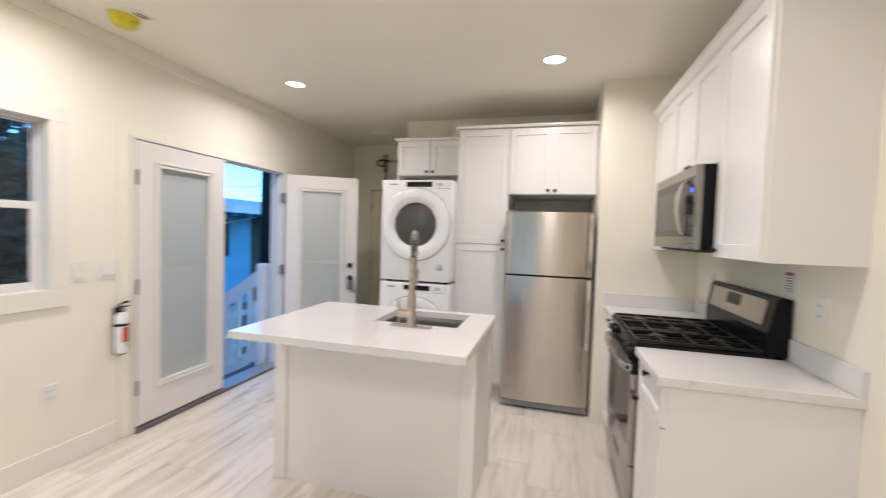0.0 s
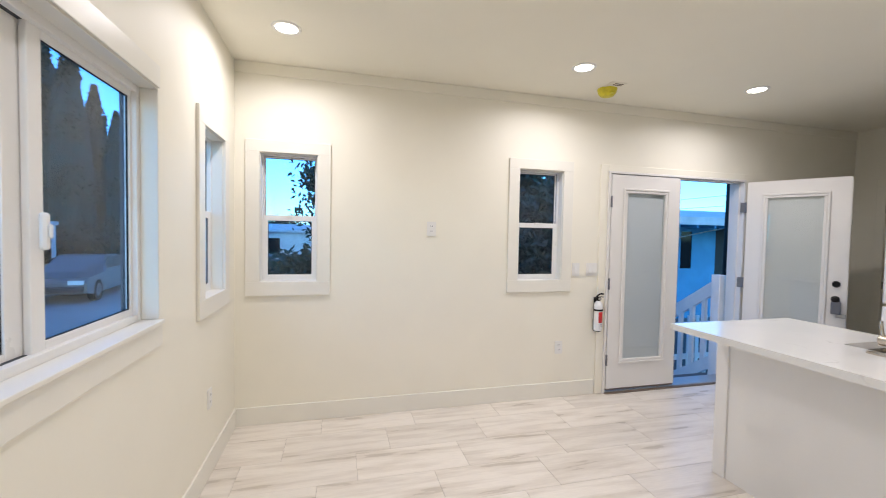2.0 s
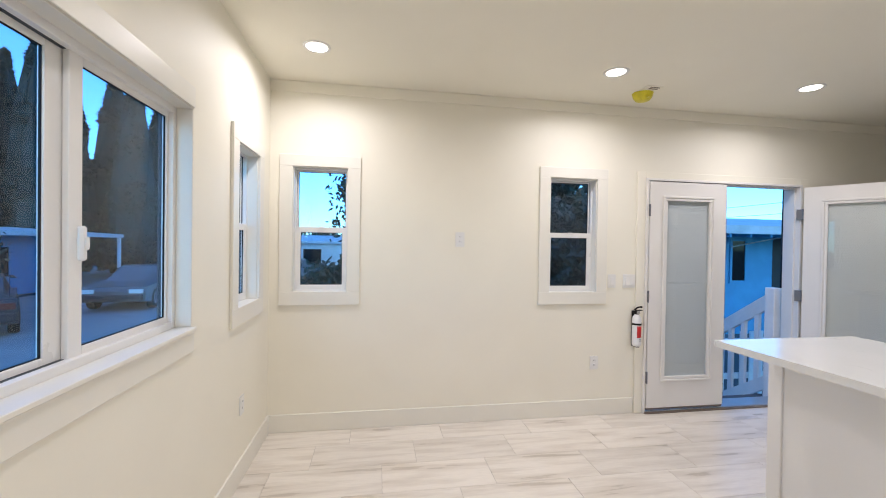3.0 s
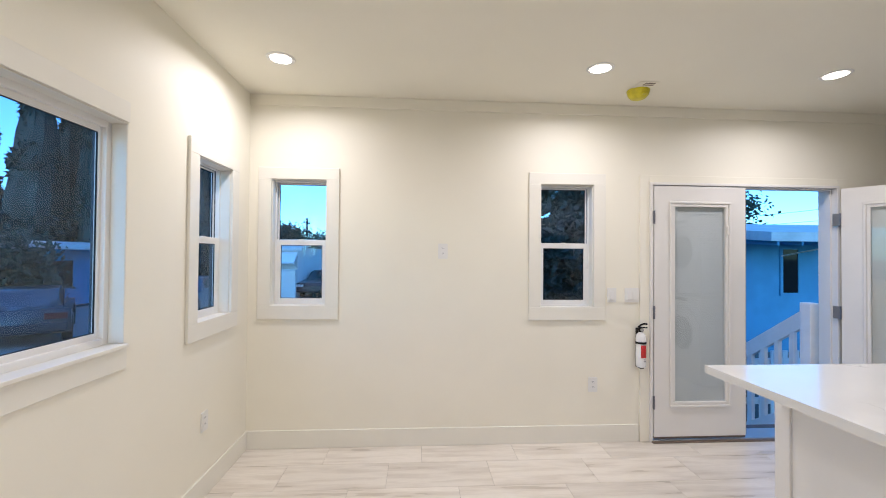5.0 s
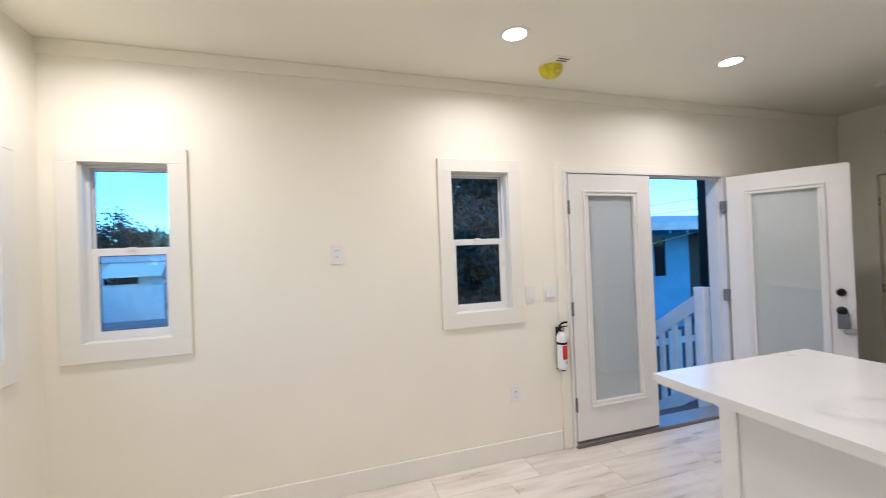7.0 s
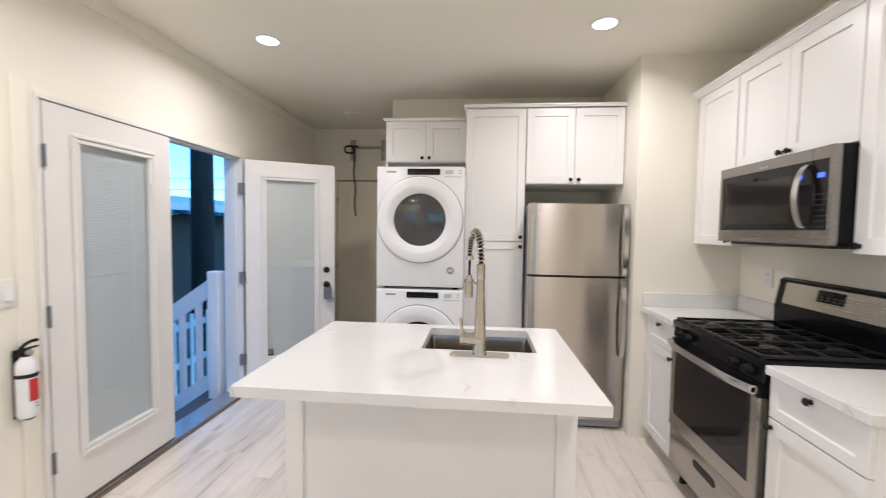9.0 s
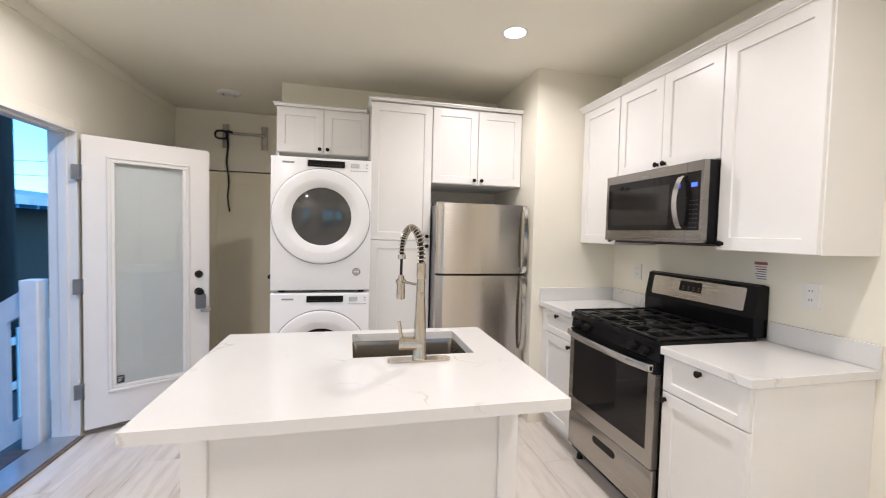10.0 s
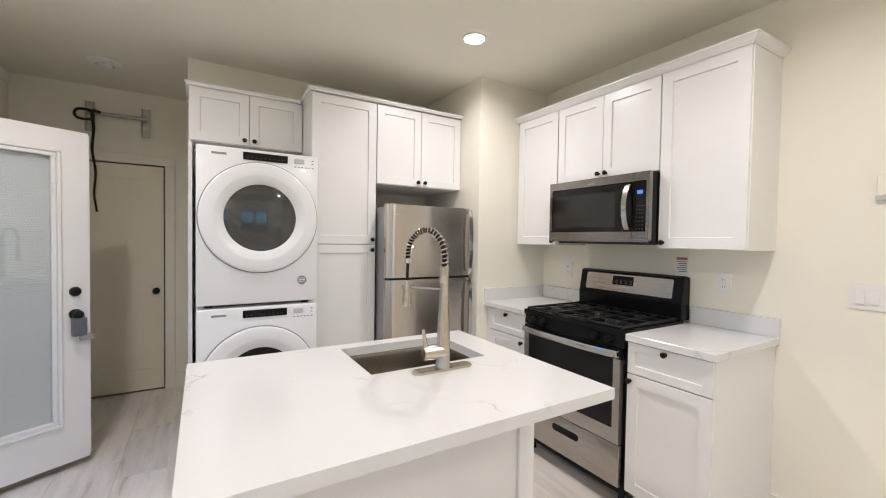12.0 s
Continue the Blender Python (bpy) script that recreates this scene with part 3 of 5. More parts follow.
# ---- cabinets ----
def shaker(name, parent, o, u, n, w, h, rail=0.058, t=0.019, mat=None, knob_at=None, deep=0.010):
    """A framed door with a sunk panel: o its lower back corner, u along its width, n outwards."""
    o, u, n, z = Vector(o), Vector(u), Vector(n), Vector((0, 0, 1))
    bm = bmesh.new()
    P = lambda a, b, c: bm.verts.new(o + u * a + z * b + n * c)
    e = 0.0015
    back = [P(0, 0, 0), P(w, 0, 0), P(w, h, 0), P(0, h, 0)]
    side = [P(0, 0, t - e), P(w, 0, t - e), P(w, h, t - e), P(0, h, t - e)]
    front = [P(e, e, t), P(w - e, e, t), P(w - e, h - e, t), P(e, h - e, t)]
    r = rail
    inn = [P(r, r, t), P(w - r, r, t), P(w - r, h - r, t), P(r, h - r, t)]
    k = r + 0.0025
    sunk = [P(k, k, t - deep), P(w - k, k, t - deep), P(w - k, h - k, t - deep), P(k, h - k, t - deep)]
    bm.faces.new(back[::-1])
    bm.faces.new(sunk)
    for A, B in ((back, side), (side, front), (front, inn), (inn, sunk)):
        for i in range(4):
            j = (i + 1) % 4
            bm.faces.new((A[i], A[j], B[j], B[i]))
    d = part(name, bm, mat or M_CAB, parent)
    if knob_at:
        lathe("knob", [(0.0, 0.026), (0.010, 0.0255), (0.0145, 0.021), (0.0145, 0.017), (0.007, 0.012), (0.006, 0.004), (0.010, 0.002), (0.010, 0)],
              o + u * knob_at[0] + z * knob_at[1] + n * t, n, M_KNOB, d, 18, "matt black round knob")
    return d


def cabinet(name, label, lo, hi, face, fronts, group="", toe=0.0):
    """A carcass with shaker fronts. face: '-x' or '-y'. fronts: (kind, a0, a1, z0, z1, knob)."""
    c = thing(name, label, "cabinet", ((lo[0] + hi[0]) / 2, (lo[1] + hi[1]) / 2, lo[2]), group)
    if toe:
        off = (0.07, 0, 0) if face == "-x" else (0, 0.07, 0)
        box("toe_kick", (lo[0] + off[0], lo[1] + off[1], lo[2]), (hi[0], hi[1], lo[2] + toe), M_CAB, c, 0)
        lo = (lo[0], lo[1], lo[2] + toe)
    box("body", lo, hi, M_CAB, c, 0.0015)
    for kind, a0, a1, z0, z1, kn in fronts:
        rail = 0.042 if kind == "drawer" else 0.058
        if face == "-x":
            shaker(kind, c, (lo[0], a0, z0), (0, 1, 0), (-1, 0, 0), a1 - a0, z1 - z0, rail, knob_at=kn)
        else:
            shaker(kind, c, (a0, lo[1], z0), (1, 0, 0), (0, -1, 0), a1 - a0, z1 - z0, rail, knob_at=kn)
    return c


UX, UB, UT = 1.164, 1.390, 2.365
cabinet("wall_cabinet", "white shaker wall cabinet beside the microwave", (UX, 2.366, UB), (EX, 2.800, UT), "-x",
        [("door", 2.370, 2.797, UB + 0.003, UT - 0.003, (0.400, 0.030))], "wall cabinets over the range")
cabinet("wall_cabinet", "short white shaker wall cabinet above the microwave", (UX, 2.802, 1.828), (EX, 3.558, UT), "-x",
        [("door", 2.805, 3.178, 1.831, UT - 0.003, (0.346, 0.030)), ("door", 3.181, 3.555, 1.831, UT - 0.003, (0.026, 0.030))], "wall cabinets over the range")
cabinet("wall_cabinet", "white shaker wall cabinet in the corner", (UX, 3.560, UB), (EX, 4.0, UT), "-x",
        [("door", 3.564, 3.972, UB + 0.003, UT - 0.003, (0.030, 0.028))], "wall cabinets over the range")


def crown(name, label, profile, path_pts, parent=None, mat=None):
    """Sweeps a profile of (outwards, height) along points each with its own outward mitre (x, y, ox, oy)."""
    bm = bmesh.new()
    rows = [[bm.verts.new((x + ox * o, y + oy * o, z)) for o, z in profile] for x, y, ox, oy in path_pts]
    n = len(profile)
    for a, b in zip(rows, rows[1:]):
        for i in range(n):
            j = (i + 1) % n
            bm.faces.new((a[i], a[j], b[j], b[i]))
    bm.faces.new(rows[0])
    bm.faces.new(rows[-1][::-1])
    return tagged(part(name, bm, mat or M_CAB, parent), label, "moulding")


CR = [(0.0, UT), (0.005, UT), (0.006, UT + 0.006), (0.012, UT + 0.009), (0.020, UT + 0.018), (0.030, UT + 0.030), (0.036, UT + 0.033), (0.036, UT + 0.042), (0.0, UT + 0.042)]
crown("crown_moulding", "white crown moulding along the wall cabinets", CR, [(1.145, 4.0, -1, 0), (1.145, 2.368, -1, -1), (EX, 2.368, 0, -1)])

PT = 2.408
PY = 4.282
cabinet("wall_cabinet", "small white shaker cabinet above the stacked laundry machines", (-1.136, 4.56, 2.036), (-0.434, 4.872, 2.385), "-y",
        [("door", -1.133, -0.787, 2.040, 2.380, (0.318, 0.030)), ("door", -0.783, -0.437, 2.040, 2.380, (0.028, 0.030))])
cabinet("pantry_cabinet", "tall white shaker pantry cabinet with two doors", (-0.432, PY, 0.0), (0.032, 4.872, PT), "-y",
        [("door", -0.429, 0.029, 0.115, 1.372, (0.430, 1.220)), ("door", -0.429, 0.029, 1.378, PT - 0.010, (0.430, 0.032))], toe=0.1)
cabinet("wall_cabinet", "white shaker cabinet above the refrigerator", (0.034, PY, 1.822), (0.765, 4.872, PT), "-y",
        [("door", 0.037, 0.398, 1.826, PT - 0.010, (0.333, 0.030)), ("door", 0.402, 0.762, 1.826, PT - 0.010, (0.028, 0.030))])
tagged(box("niche_panel", (-1.140, 4.56, 0.0), (-1.118, 4.872, 2.034), M_CAB, None, 0.001),
       "white side panel of the laundry niche", "panel")
CR2 = [(0.0, PT), (0.010, PT), (0.014, PT + 0.010), (0.020, PT + 0.014), (0.020, PT + 0.024), (0.0, PT + 0.024)]
crown("crown_moulding", "thin white moulding on top of the tall cabinets", CR2, [(-0.432, 4.872, -1, 0), (-0.432, PY - 0.019, -1, -1), (0.766, PY - 0.019, 0, -1)])
CR3 = [(o, z - PT + 2.385) for o, z in CR2]
crown("crown_moulding", "thin white moulding on top of the laundry cabinet", CR3, [(-1.138, 4.872, -1, 0), (-1.138, 4.541, -1, -1), (-0.455, 4.541, 0, -1)])

BX, CT = 0.868, 0.945
cabinet("base_cabinet", "white shaker base cabinet with a drawer and a door", (BX, 2.352, 0.0), (EX, 2.768, CT - 0.036), "-x",
        [("drawer", 2.356, 2.765, 0.742, 0.902, (0.212, 0.140)), ("door", 2.356, 2.765, 0.112, 0.736, (0.392, 0.590))], toe=0.1)
cabinet("base_cabinet", "white shaker base cabinet with a drawer in the corner", (BX, 3.540, 0.0), (EX, 4.0, CT - 0.036), "-x",
        [("drawer", 3.545, 3.935, 0.742, 0.902, (0.195, 0.135)), ("door", 3.545, 3.935, 0.112, 0.736, (0.030, 0.592))], toe=0.1)
for y0, y1, lab in ((2.335, 2.769, "white quartz worktop with backsplash beside the range"), (3.539, 4.0, "white quartz worktop with backsplash in the corner")):
    wt = thing("worktop", lab, "countertop", (1.15, (y0 + y1) / 2, CT - 0.036))
    box("slab", (0.830, y0, CT - 0.036), (EX, y1, CT), M_QUARTZ, wt, 0.002)
    box("backsplash", (EX - 0.02, y0, CT), (EX, y1, CT + 0.098), M_QUARTZ, wt, 0.002)
    if y1 == 4.0:
        box("backsplash", (0.832, y1 - 0.02, CT), (EX - 0.02, y1, CT + 0.098), M_QUARTZ, wt, 0.002)

# ---- island ----
IT = 0.945
isl = thing("kitchen_island", "white panelled kitchen island with corner posts", "island", (-0.51, 2.9, 0))
bi = (-1.102, 2.645, 0.080, 3.225)
box("body", (bi[0] + 0.012, bi[1] + 0.012, 0.0), (bi[2] - 0.012, bi[3] - 0.012, 0.66), M_CAB, isl, 0)
bm = bmesh.new()
for lo, hi in (((bi[0] + 0.012, bi[1] + 0.012), (bi[2] - 0.012, bi[1] + 0.03)), ((bi[0] + 0.012, bi[3] - 0.03), (bi[2] - 0.012, bi[3] - 0.012)),
               ((bi[0] + 0.012, bi[1] + 0.03), (bi[0] + 0.03, bi[3] - 0.03)), ((bi[2] - 0.03, bi[1] + 0.03), (bi[2] - 0.012, bi[3] - 0.03))):
    add_box(bm, (*lo, 0.66), (*hi, IT - 0.036))
part("upper_body", bm, M_CAB, isl)
for x0 in (bi[0], bi[2] - 0.080):
    for y0 in (bi[1], bi[3] - 0.080):
        box("post", (x0, y0, 0.0), (x0 + 0.080, y0 + 0.080, IT - 0.037), M_CAB, isl, 0.003)
shaker("door", isl, (bi[0] + 0.09, bi[3] - 0.012, 0.11), (1, 0, 0), (0, 1, 0), 0.49, 0.78)
shaker("door", isl, (bi[0] + 0.585, bi[3] - 0.012, 0.11), (1, 0, 0), (0, 1, 0), 0.49, 0.78)
top = thing("island_worktop", "white veined quartz island top with sink cutout", "countertop", (-0.51, 2.77, IT - 0.036))
SK = (-0.556, -0.060, 2.797, 3.165)
bm = wall_mesh(bmesh.new(), -1.112, 0.095, 2.300, 3.235, IT - 0.036, IT, (SK,), "x")
for v in bm.verts:
    v.co = Vector((v.co.x, v.co.z, v.co.y))
part("slab", bm, M_QUARTZ, top)

sink = thing("sink", "brushed stainless undermount sink set in the island", "sink", (-0.30, 2.99, 0.72))
bm = bmesh.new()
rings = []
for inset, z, r in ((-0.012, IT - 0.037, 0.02), (0.0, IT - 0.037, 0.02), (0.004, IT - 0.06, 0.025), (0.010, 0.765, 0.03), (0.035, 0.742, 0.04), (0.16, 0.735, 0.03)):
    pts = rounded(SK[1] - SK[0] - 2 * inset, SK[3] - SK[2] - 2 * inset, r, 4, SK[0] + inset, SK[2] + inset)
    rings.append([bm.verts.new((a, b, z)) for a, b in pts])
for a, b in zip(rings, rings[1:]):
    for i in range(len(a)):
        bm.faces.new((a[i], a[(i + 1) % len(a)], b[(i + 1) % len(a)], b[i]))
bm.faces.new(rings[-1])
part("basin", bm, M_SINK, sink, "", True)
lathe("drain", [(0.0, 0.004), (0.030, 0.004), (0.042, 0.006), (0.045, 0.0)], (-0.30, 2.99, 0.736), (0, 0, 1), M_CHROME, sink, 24, "round metal drain")

# ---- faucet ----
fa = thing("kitchen_faucet", "brushed nickel spring faucet on the island", "faucet", (-0.304, 2.730, IT))
FX, FY = -0.304, 2.730
bm = add_prism(bmesh.new(), rounded(0.245, 0.052, 0.025, 8, -0.1225, -0.026), basis((FX, FY, IT + 0.0005), (1, 0, 0), (0, 1, 0)), 0.008)
part("base_plate", bm, M_NICKEL, fa, smooth=True)
lathe("body", [(0.0, 0.0), (0.029, 0.0), (0.029, 0.012), (0.025, 0.020), (0.024, 0.10), (0.0235, 0.12), (0.018, 0.235), (0.016, 0.310), (0.0175, 0.312), (0.0175, 0.370), (0.013, 0.372), (0.0, 0.372)],
      (FX, FY, IT + 0.008), (0, 0, 1), M_NICKEL, fa, 24)
lathe("valve", [(0.0, -0.02), (0.0255, -0.02), (0.0255, 0.046), (0.0245, 0.047), (0.0245, 0.049), (0.0255, 0.050), (0.0255, 0.064), (0.022, 0.068), (0.0, 0.068)], (FX - 0.012, FY + 0.0, IT + 0.068), (-1, 0.1, 0), M_NICKEL, fa, 20)
tube("lever", [(FX - 0.068, FY + 0.002, IT + 0.078), (FX - 0.074, FY + 0.003, IT + 0.105), (FX - 0.081, FY + 0.005, IT + 0.154)], lambda s: 0.0085 - 0.002 * s, M_NICKEL, fa, 10)
# spring arc towards the sink
dirv = Vector((-0.25, 0.97, 0)).normalized()
z_post = IT + 0.378
R = 0.103
arc = []
for i in range(41):
    a = math.pi * 1.06 * i / 40
    arc.append(Vector((FX, FY, z_post + 0.03)) + dirv * (R * (1 - math.cos(a))) + Vector((0, 0, R * 1.02 * math.sin(a))))
arc = [Vector((FX, FY, z_post - 0.01)), Vector((FX, FY, z_post + 0.01))] + arc
tube("hose", arc, 0.0092, M_RUBBER, fa, 10, "black hose inside the spring")


def coil(pts, radius, turns, per=14):
    seglen = [0.0]
    for a, b in zip(pts, pts[1:]):
        seglen.append(seglen[-1] + (b - a).length)
    out, side = [], dirv.cross(Vector((0, 0, 1)))
    for k in range(turns * per + 1):
        s = seglen[-1] * k / (turns * per)
        i = max(j for j in range(len(pts) - 1) if seglen[j] <= s + 1e-9)
        f = (s - seglen[i]) / (seglen[i + 1] - seglen[i])
        p = pts[i].lerp(pts[i + 1], f)
        t = (pts[i + 1] - pts[i]).normalized()
        v = t.cross(side)
        ang = 2 * math.pi * k / per
        out.append(p + (side * math.cos(ang) + v * math.sin(ang)) * radius)
    return out


tube("spring", coil(arc, 0.0138, 25), 0.0023, M_NICKEL, fa, 6, "open coil spring")
end = arc[-1]
hz = IT + 0.297
head = Vector((end.x, end.y, 0)) + dirv * 0.004
tube("lower_hose", [end, Vector((head.x, head.y, end.z - 0.05)), Vector((head.x, head.y, hz + 0.01))], 0.0062, M_RUBBER, fa, 10, "black hose to the spray head")
lathe("collar", [(0.0, 0.0), (0.017, 0.0), (0.018, 0.018), (0.0, 0.018)], (end.x, end.y, end.z - 0.008), (0, 0, 1), M_CHROME, fa, 18)
lathe("spray_head", [(0.0, 0.0), (0.017, 0.0), (0.019, 0.008), (0.018, 0.060), (0.014, 0.092), (0.010, 0.105), (0.0, 0.105)], (head.x, head.y, hz - 0.09), (0, 0, 1), M_NICKEL, fa, 20)
box("spray_button", (head.x - 0.006, head.y + 0.014, hz - 0.06), (head.x + 0.006, head.y + 0.023, hz - 0.025), M_RUBBER, fa, 0.002)
tube("holder_arm", [(FX, FY + 0.01, hz - 0.005), (head.x, head.y - 0.01, hz - 0.012)], 0.0055, M_NICKEL, fa, 10)
lathe("holder_ring", [(0.018, 0.0), (0.023, 0.0), (0.023, 0.014), (0.018, 0.014), (0.018, 0.0)], (head.x, head.y, hz - 0.02), (0, 0, 1), M_NICKEL, fa, 20)

# ---- refrigerator ----
rf = thing("refrigerator", "stainless steel top-freezer refrigerator", "refrigerator", (0.395, 4.45, 0))
RX0, RX1, RF = 0.042, 0.752, 4.062
box("body", (RX0 + 0.004, RF + 0.075, 0.03), (RX1 - 0.004, 4.84, 1.648), M_GREYPRINT, rf, 0.004)


def fridge_door(z0, z1):
    bm = bmesh.new()
    out = []
    w = RX1 - RX0
    for i in range(25):                       # gently bowed front, rounded at both edges
        s = i / 24
        edge = min(s, 1 - s) * w
        y = 0.012 * (2 * s - 1) ** 2 + (0.020 * (1 - edge / 0.02) ** 2 if edge < 0.02 else 0)
        out.append((s * w, y))
    out += [(w, 0.068), (0, 0.068)]
    add_prism(bm, out, basis((RX0, RF, z0), (1, 0, 0), (0, 1, 0)), z1 - z0)
    return bm


fd = part("freezer_door", fridge_door(1.142, 1.662), M_STEEL, rf, "brushed stainless freezer door", True)
ld = part("fridge_door", fridge_door(0.078, 1.126), M_STEEL, rf, "brushed stainless refrigerator door", True)
box("door_gap", (RX0 + 0.01, RF + 0.022, 1.122), (RX1 - 0.01, RF + 0.072, 1.146), M_RUBBER, rf, 0)
for d, z0, z1 in ((fd, 1.150, 1.652), (ld, 0.56, 1.118)):
    pts = []
    for i in range(17):
        s = i / 16
        pts.append((RX1 - 0.032, RF - 0.012 - 0.030 * math.sin(math.pi * s) ** 0.6, z0 + (z1 - z0) * s))
    bm = bmesh.new()
    rows = []
    for p in pts:
        rows.append([bm.verts.new((p[0] + a, p[1] + b, p[2])) for a, b in ((-0.018, 0.008), (-0.015, -0.004), (0.015, -0.004), (0.018, 0.008))])
    for a, b in zip(rows, rows[1:]):
        for i in range(4):
            bm.faces.new((a[i], a[(i + 1) % 4], b[(i + 1) % 4], b[i]))
    bm.faces.new(rows[0])
    bm.faces.new(rows[-1])
    h = part("handle", bm, M_CHROME, d, "satin metal bar handle", True)
    for z in (z0 + 0.008, z1 - 0.03):
        box("handle_mount", (RX1 - 0.044, RF - 0.016, z), (RX1 - 0.020, RF + 0.006, z + 0.022), M_CHROME, d, 0.002)
box("nameplate", (RX0 + 0.055, RF + 0.0065, 1.585), (RX0 + 0.115, RF + 0.010, 1.594), M_CHROME, fd, 0)
box("kick_grille", (RX0 + 0.01, RF + 0.03, 0.018), (RX1 - 0.01, RF + 0.075, 0.074), M_GREYPRINT, rf, 0.003)
box("hinge_cover", (RX0 + 0.01, RF + 0.02, 1.662), (RX0 + 0.07, RF + 0.11, 1.670), M_GREYPRINT, rf, 0.004)
for x in (RX0 + 0.06, RX1 - 0.06):
    lathe("foot", [(0.0, 0.0), (0.018, 0.0), (0.018, 0.03), (0.0, 0.03)], (x, RF + 0.12, 0.0), (0, 0, 1), M_RUBBER, rf, 12)

# ---- stacked laundry machines ----
def laundry(name, label, z0, z1, ring_z, dark):
    X0, X1, Y0 = -1.094, -0.432, 4.086
    m = thing(name, label, name, (-0.764, 4.45, z0))
    box("cabinet", (X0, Y0, z0 + 0.02), (X1, 4.84, z1), M_APPL, m, 0.010, seg=3, smooth=True)
    cx, r = (X0 + X1) / 2, 0.322
    # door seam; the shadow in its gap is given as grey colour
    bm = bmesh.new()
    add_lathe(bm, [(r + 0.006, 0.0), (r + 0.006, 0.004), (r, 0.006)], (cx, Y0, ring_z), (0, -1, 0), 64)
    part("ring_seam", bm, M_GREYPRINT, m, "thin seam round the door, gap shadow put into its grey", True)
    d = lathe("door", [(r, 0.0), (r, 0.017), (r - 0.004, 0.0215), (r - 0.012, 0.024), (r - 0.070, 0.028), (r - 0.074, 0.0272), (r - 0.120, 0.014), (r - 0.124, 0.010), (r - 0.126, 0.005)], (cx, Y0, ring_z), (0, -1, 0), M_APPL, m, 64, "round white porthole door")
    lathe("glass", [(0.0, 0.018), (0.08, 0.0165), (0.15, 0.0125), (r - 0.125, 0.007)], (cx, Y0, ring_z), (0, -1, 0), M_PORT if dark else M_DGLASS, d, 64, "smoked grey porthole glass")
    box("control_strip", (X0 + 0.235, Y0 - 0.006, z1 - 0.062), (X0 + 0.480, Y0 + 0.004, z1 - 0.018), M_DGLASS, m, 0.002, "glossy black control strip")
    for i in range(9):
        box("strip_mark", (X0 + 0.252 + i * 0.024, Y0 - 0.0072, z1 - 0.050), (X0 + 0.264 + i * 0.024, Y0 - 0.0058, z1 - 0.046), M_KEY, m, 0)
    box("display", (X0 + 0.520, Y0 - 0.004, z1 - 0.056), (X0 + 0.578, Y0 + 0.004, z1 - 0.026), M_APPGREY, m, 0.002, "small grey display")
    for i in range(6):
        box("button_mark", (X0 + 0.518 + i * 0.021, Y0 - 0.0015, z1 - 0.080), (X0 + 0.529 + i * 0.021, Y0 + 0.001, z1 - 0.074), M_GREYPRINT, m, 0)
    for j in range(2):
        box("button_mark", (X0 + 0.622, Y0 - 0.0015, z1 - 0.034 - j * 0.02), (X0 + 0.634, Y0 + 0.001, z1 - 0.028 - j * 0.02), M_GREYPRINT, m, 0)
    box("nameplate", (X0 + 0.075, Y0 - 0.0015, z1 - 0.046), (X0 + 0.150, Y0 + 0.001, z1 - 0.034), M_GREYPRINT, m, 0)
    if dark:
        bd = lathe("badge", [(0.0, 0.002), (0.028, 0.002), (0.028, 0.0)], (X1 - 0.095, Y0, z0 + 0.150), (0, -1, 0), M_GREYPRINT, m, 28, "round grey badge")
        for j in range(3):
            box("badge_bar", (X1 - 0.113, Y0 - 0.003, z0 + 0.140 + j * 0.010), (X1 - 0.077, Y0 - 0.0018, z0 + 0.144 + j * 0.010), M_APPL, bd, 0)
    for x in (X0 + 0.06, X1 - 0.06):
        for y in (Y0 + 0.08, 4.76):
            lathe("foot", [(0.0, 0.0), (0.022, 0.0), (0.022, 0.022), (0.0, 0.022)], (x, y, z0), (0, 0, 1), M_RUBBER, m, 12)
    return m


laundry("washing_machine", "white front-loading washer under the dryer", 0.0, 1.003, 0.562, False)
laundry("tumble_dryer", "white front-loading dryer stacked on the washer", 1.003, 1.930, 1.531, True)

# ---- gas range ----
RY0, RY1, GX = 2.775, 3.533, 0.822
rg = thing("gas_range", "stainless and black freestanding gas range", "stove", (1.13, 3.155, 0))
box("body", (GX + 0.045, RY0, 0.06), (1.455, RY1, 0.925), M_BLACK, rg, 0.004)
box("cooktop", (GX + 0.005, RY0 - 0.001, 0.925), (1.40, RY1 + 0.001, 0.958), M_BLACK, rg, 0.006, "black enamel cooktop", 2, True)
cp = part("control_panel", add_prism(bmesh.new(), [(GX + 0.012, 0.862), (GX + 0.06, 0.862), (GX + 0.06, 0.926), (GX + 0.020, 0.926)], basis((0, RY0 + 0.002, 0), (1, 0, 0), (0, 0, 1)), -(RY1 - RY0 - 0.004)), M_BLACK, rg, "black sloping control panel")
for y in (2.865, 2.955, 3.355, 3.445):
    k = lathe("knob", [(0.0, 0.032), (0.017, 0.032), (0.019, 0.028), (0.021, 0.010), (0.024, 0.004), (0.024, 0.0)], (GX + 0.015, y, 0.894), (-1, 0, 0.1), M_KNOB, rg, 20, "black burner knob")
    box("knob_grip", (GX - 0.022, y - 0.004, 0.880), (GX - 0.012, y + 0.004, 0.914), M_KNOB, k, 0.002)
od = thing("oven_door", "stainless oven door with dark window", "door", (GX, 3.155, 0.35))
place(od, rg)
od.matrix_parent_inverse = rg.matrix_basis.inverted()
del od["category"]
part("door_frame", wall_mesh(bmesh.new(), RY0 + 0.014, RY1 - 0.014, 0.345, 0.855, GX, GX + 0.044, ((RY0 + 0.056, RY1 - 0.056, 0.425, 0.800),), "y"), M_STEELH, od, "brushed stainless door frame")
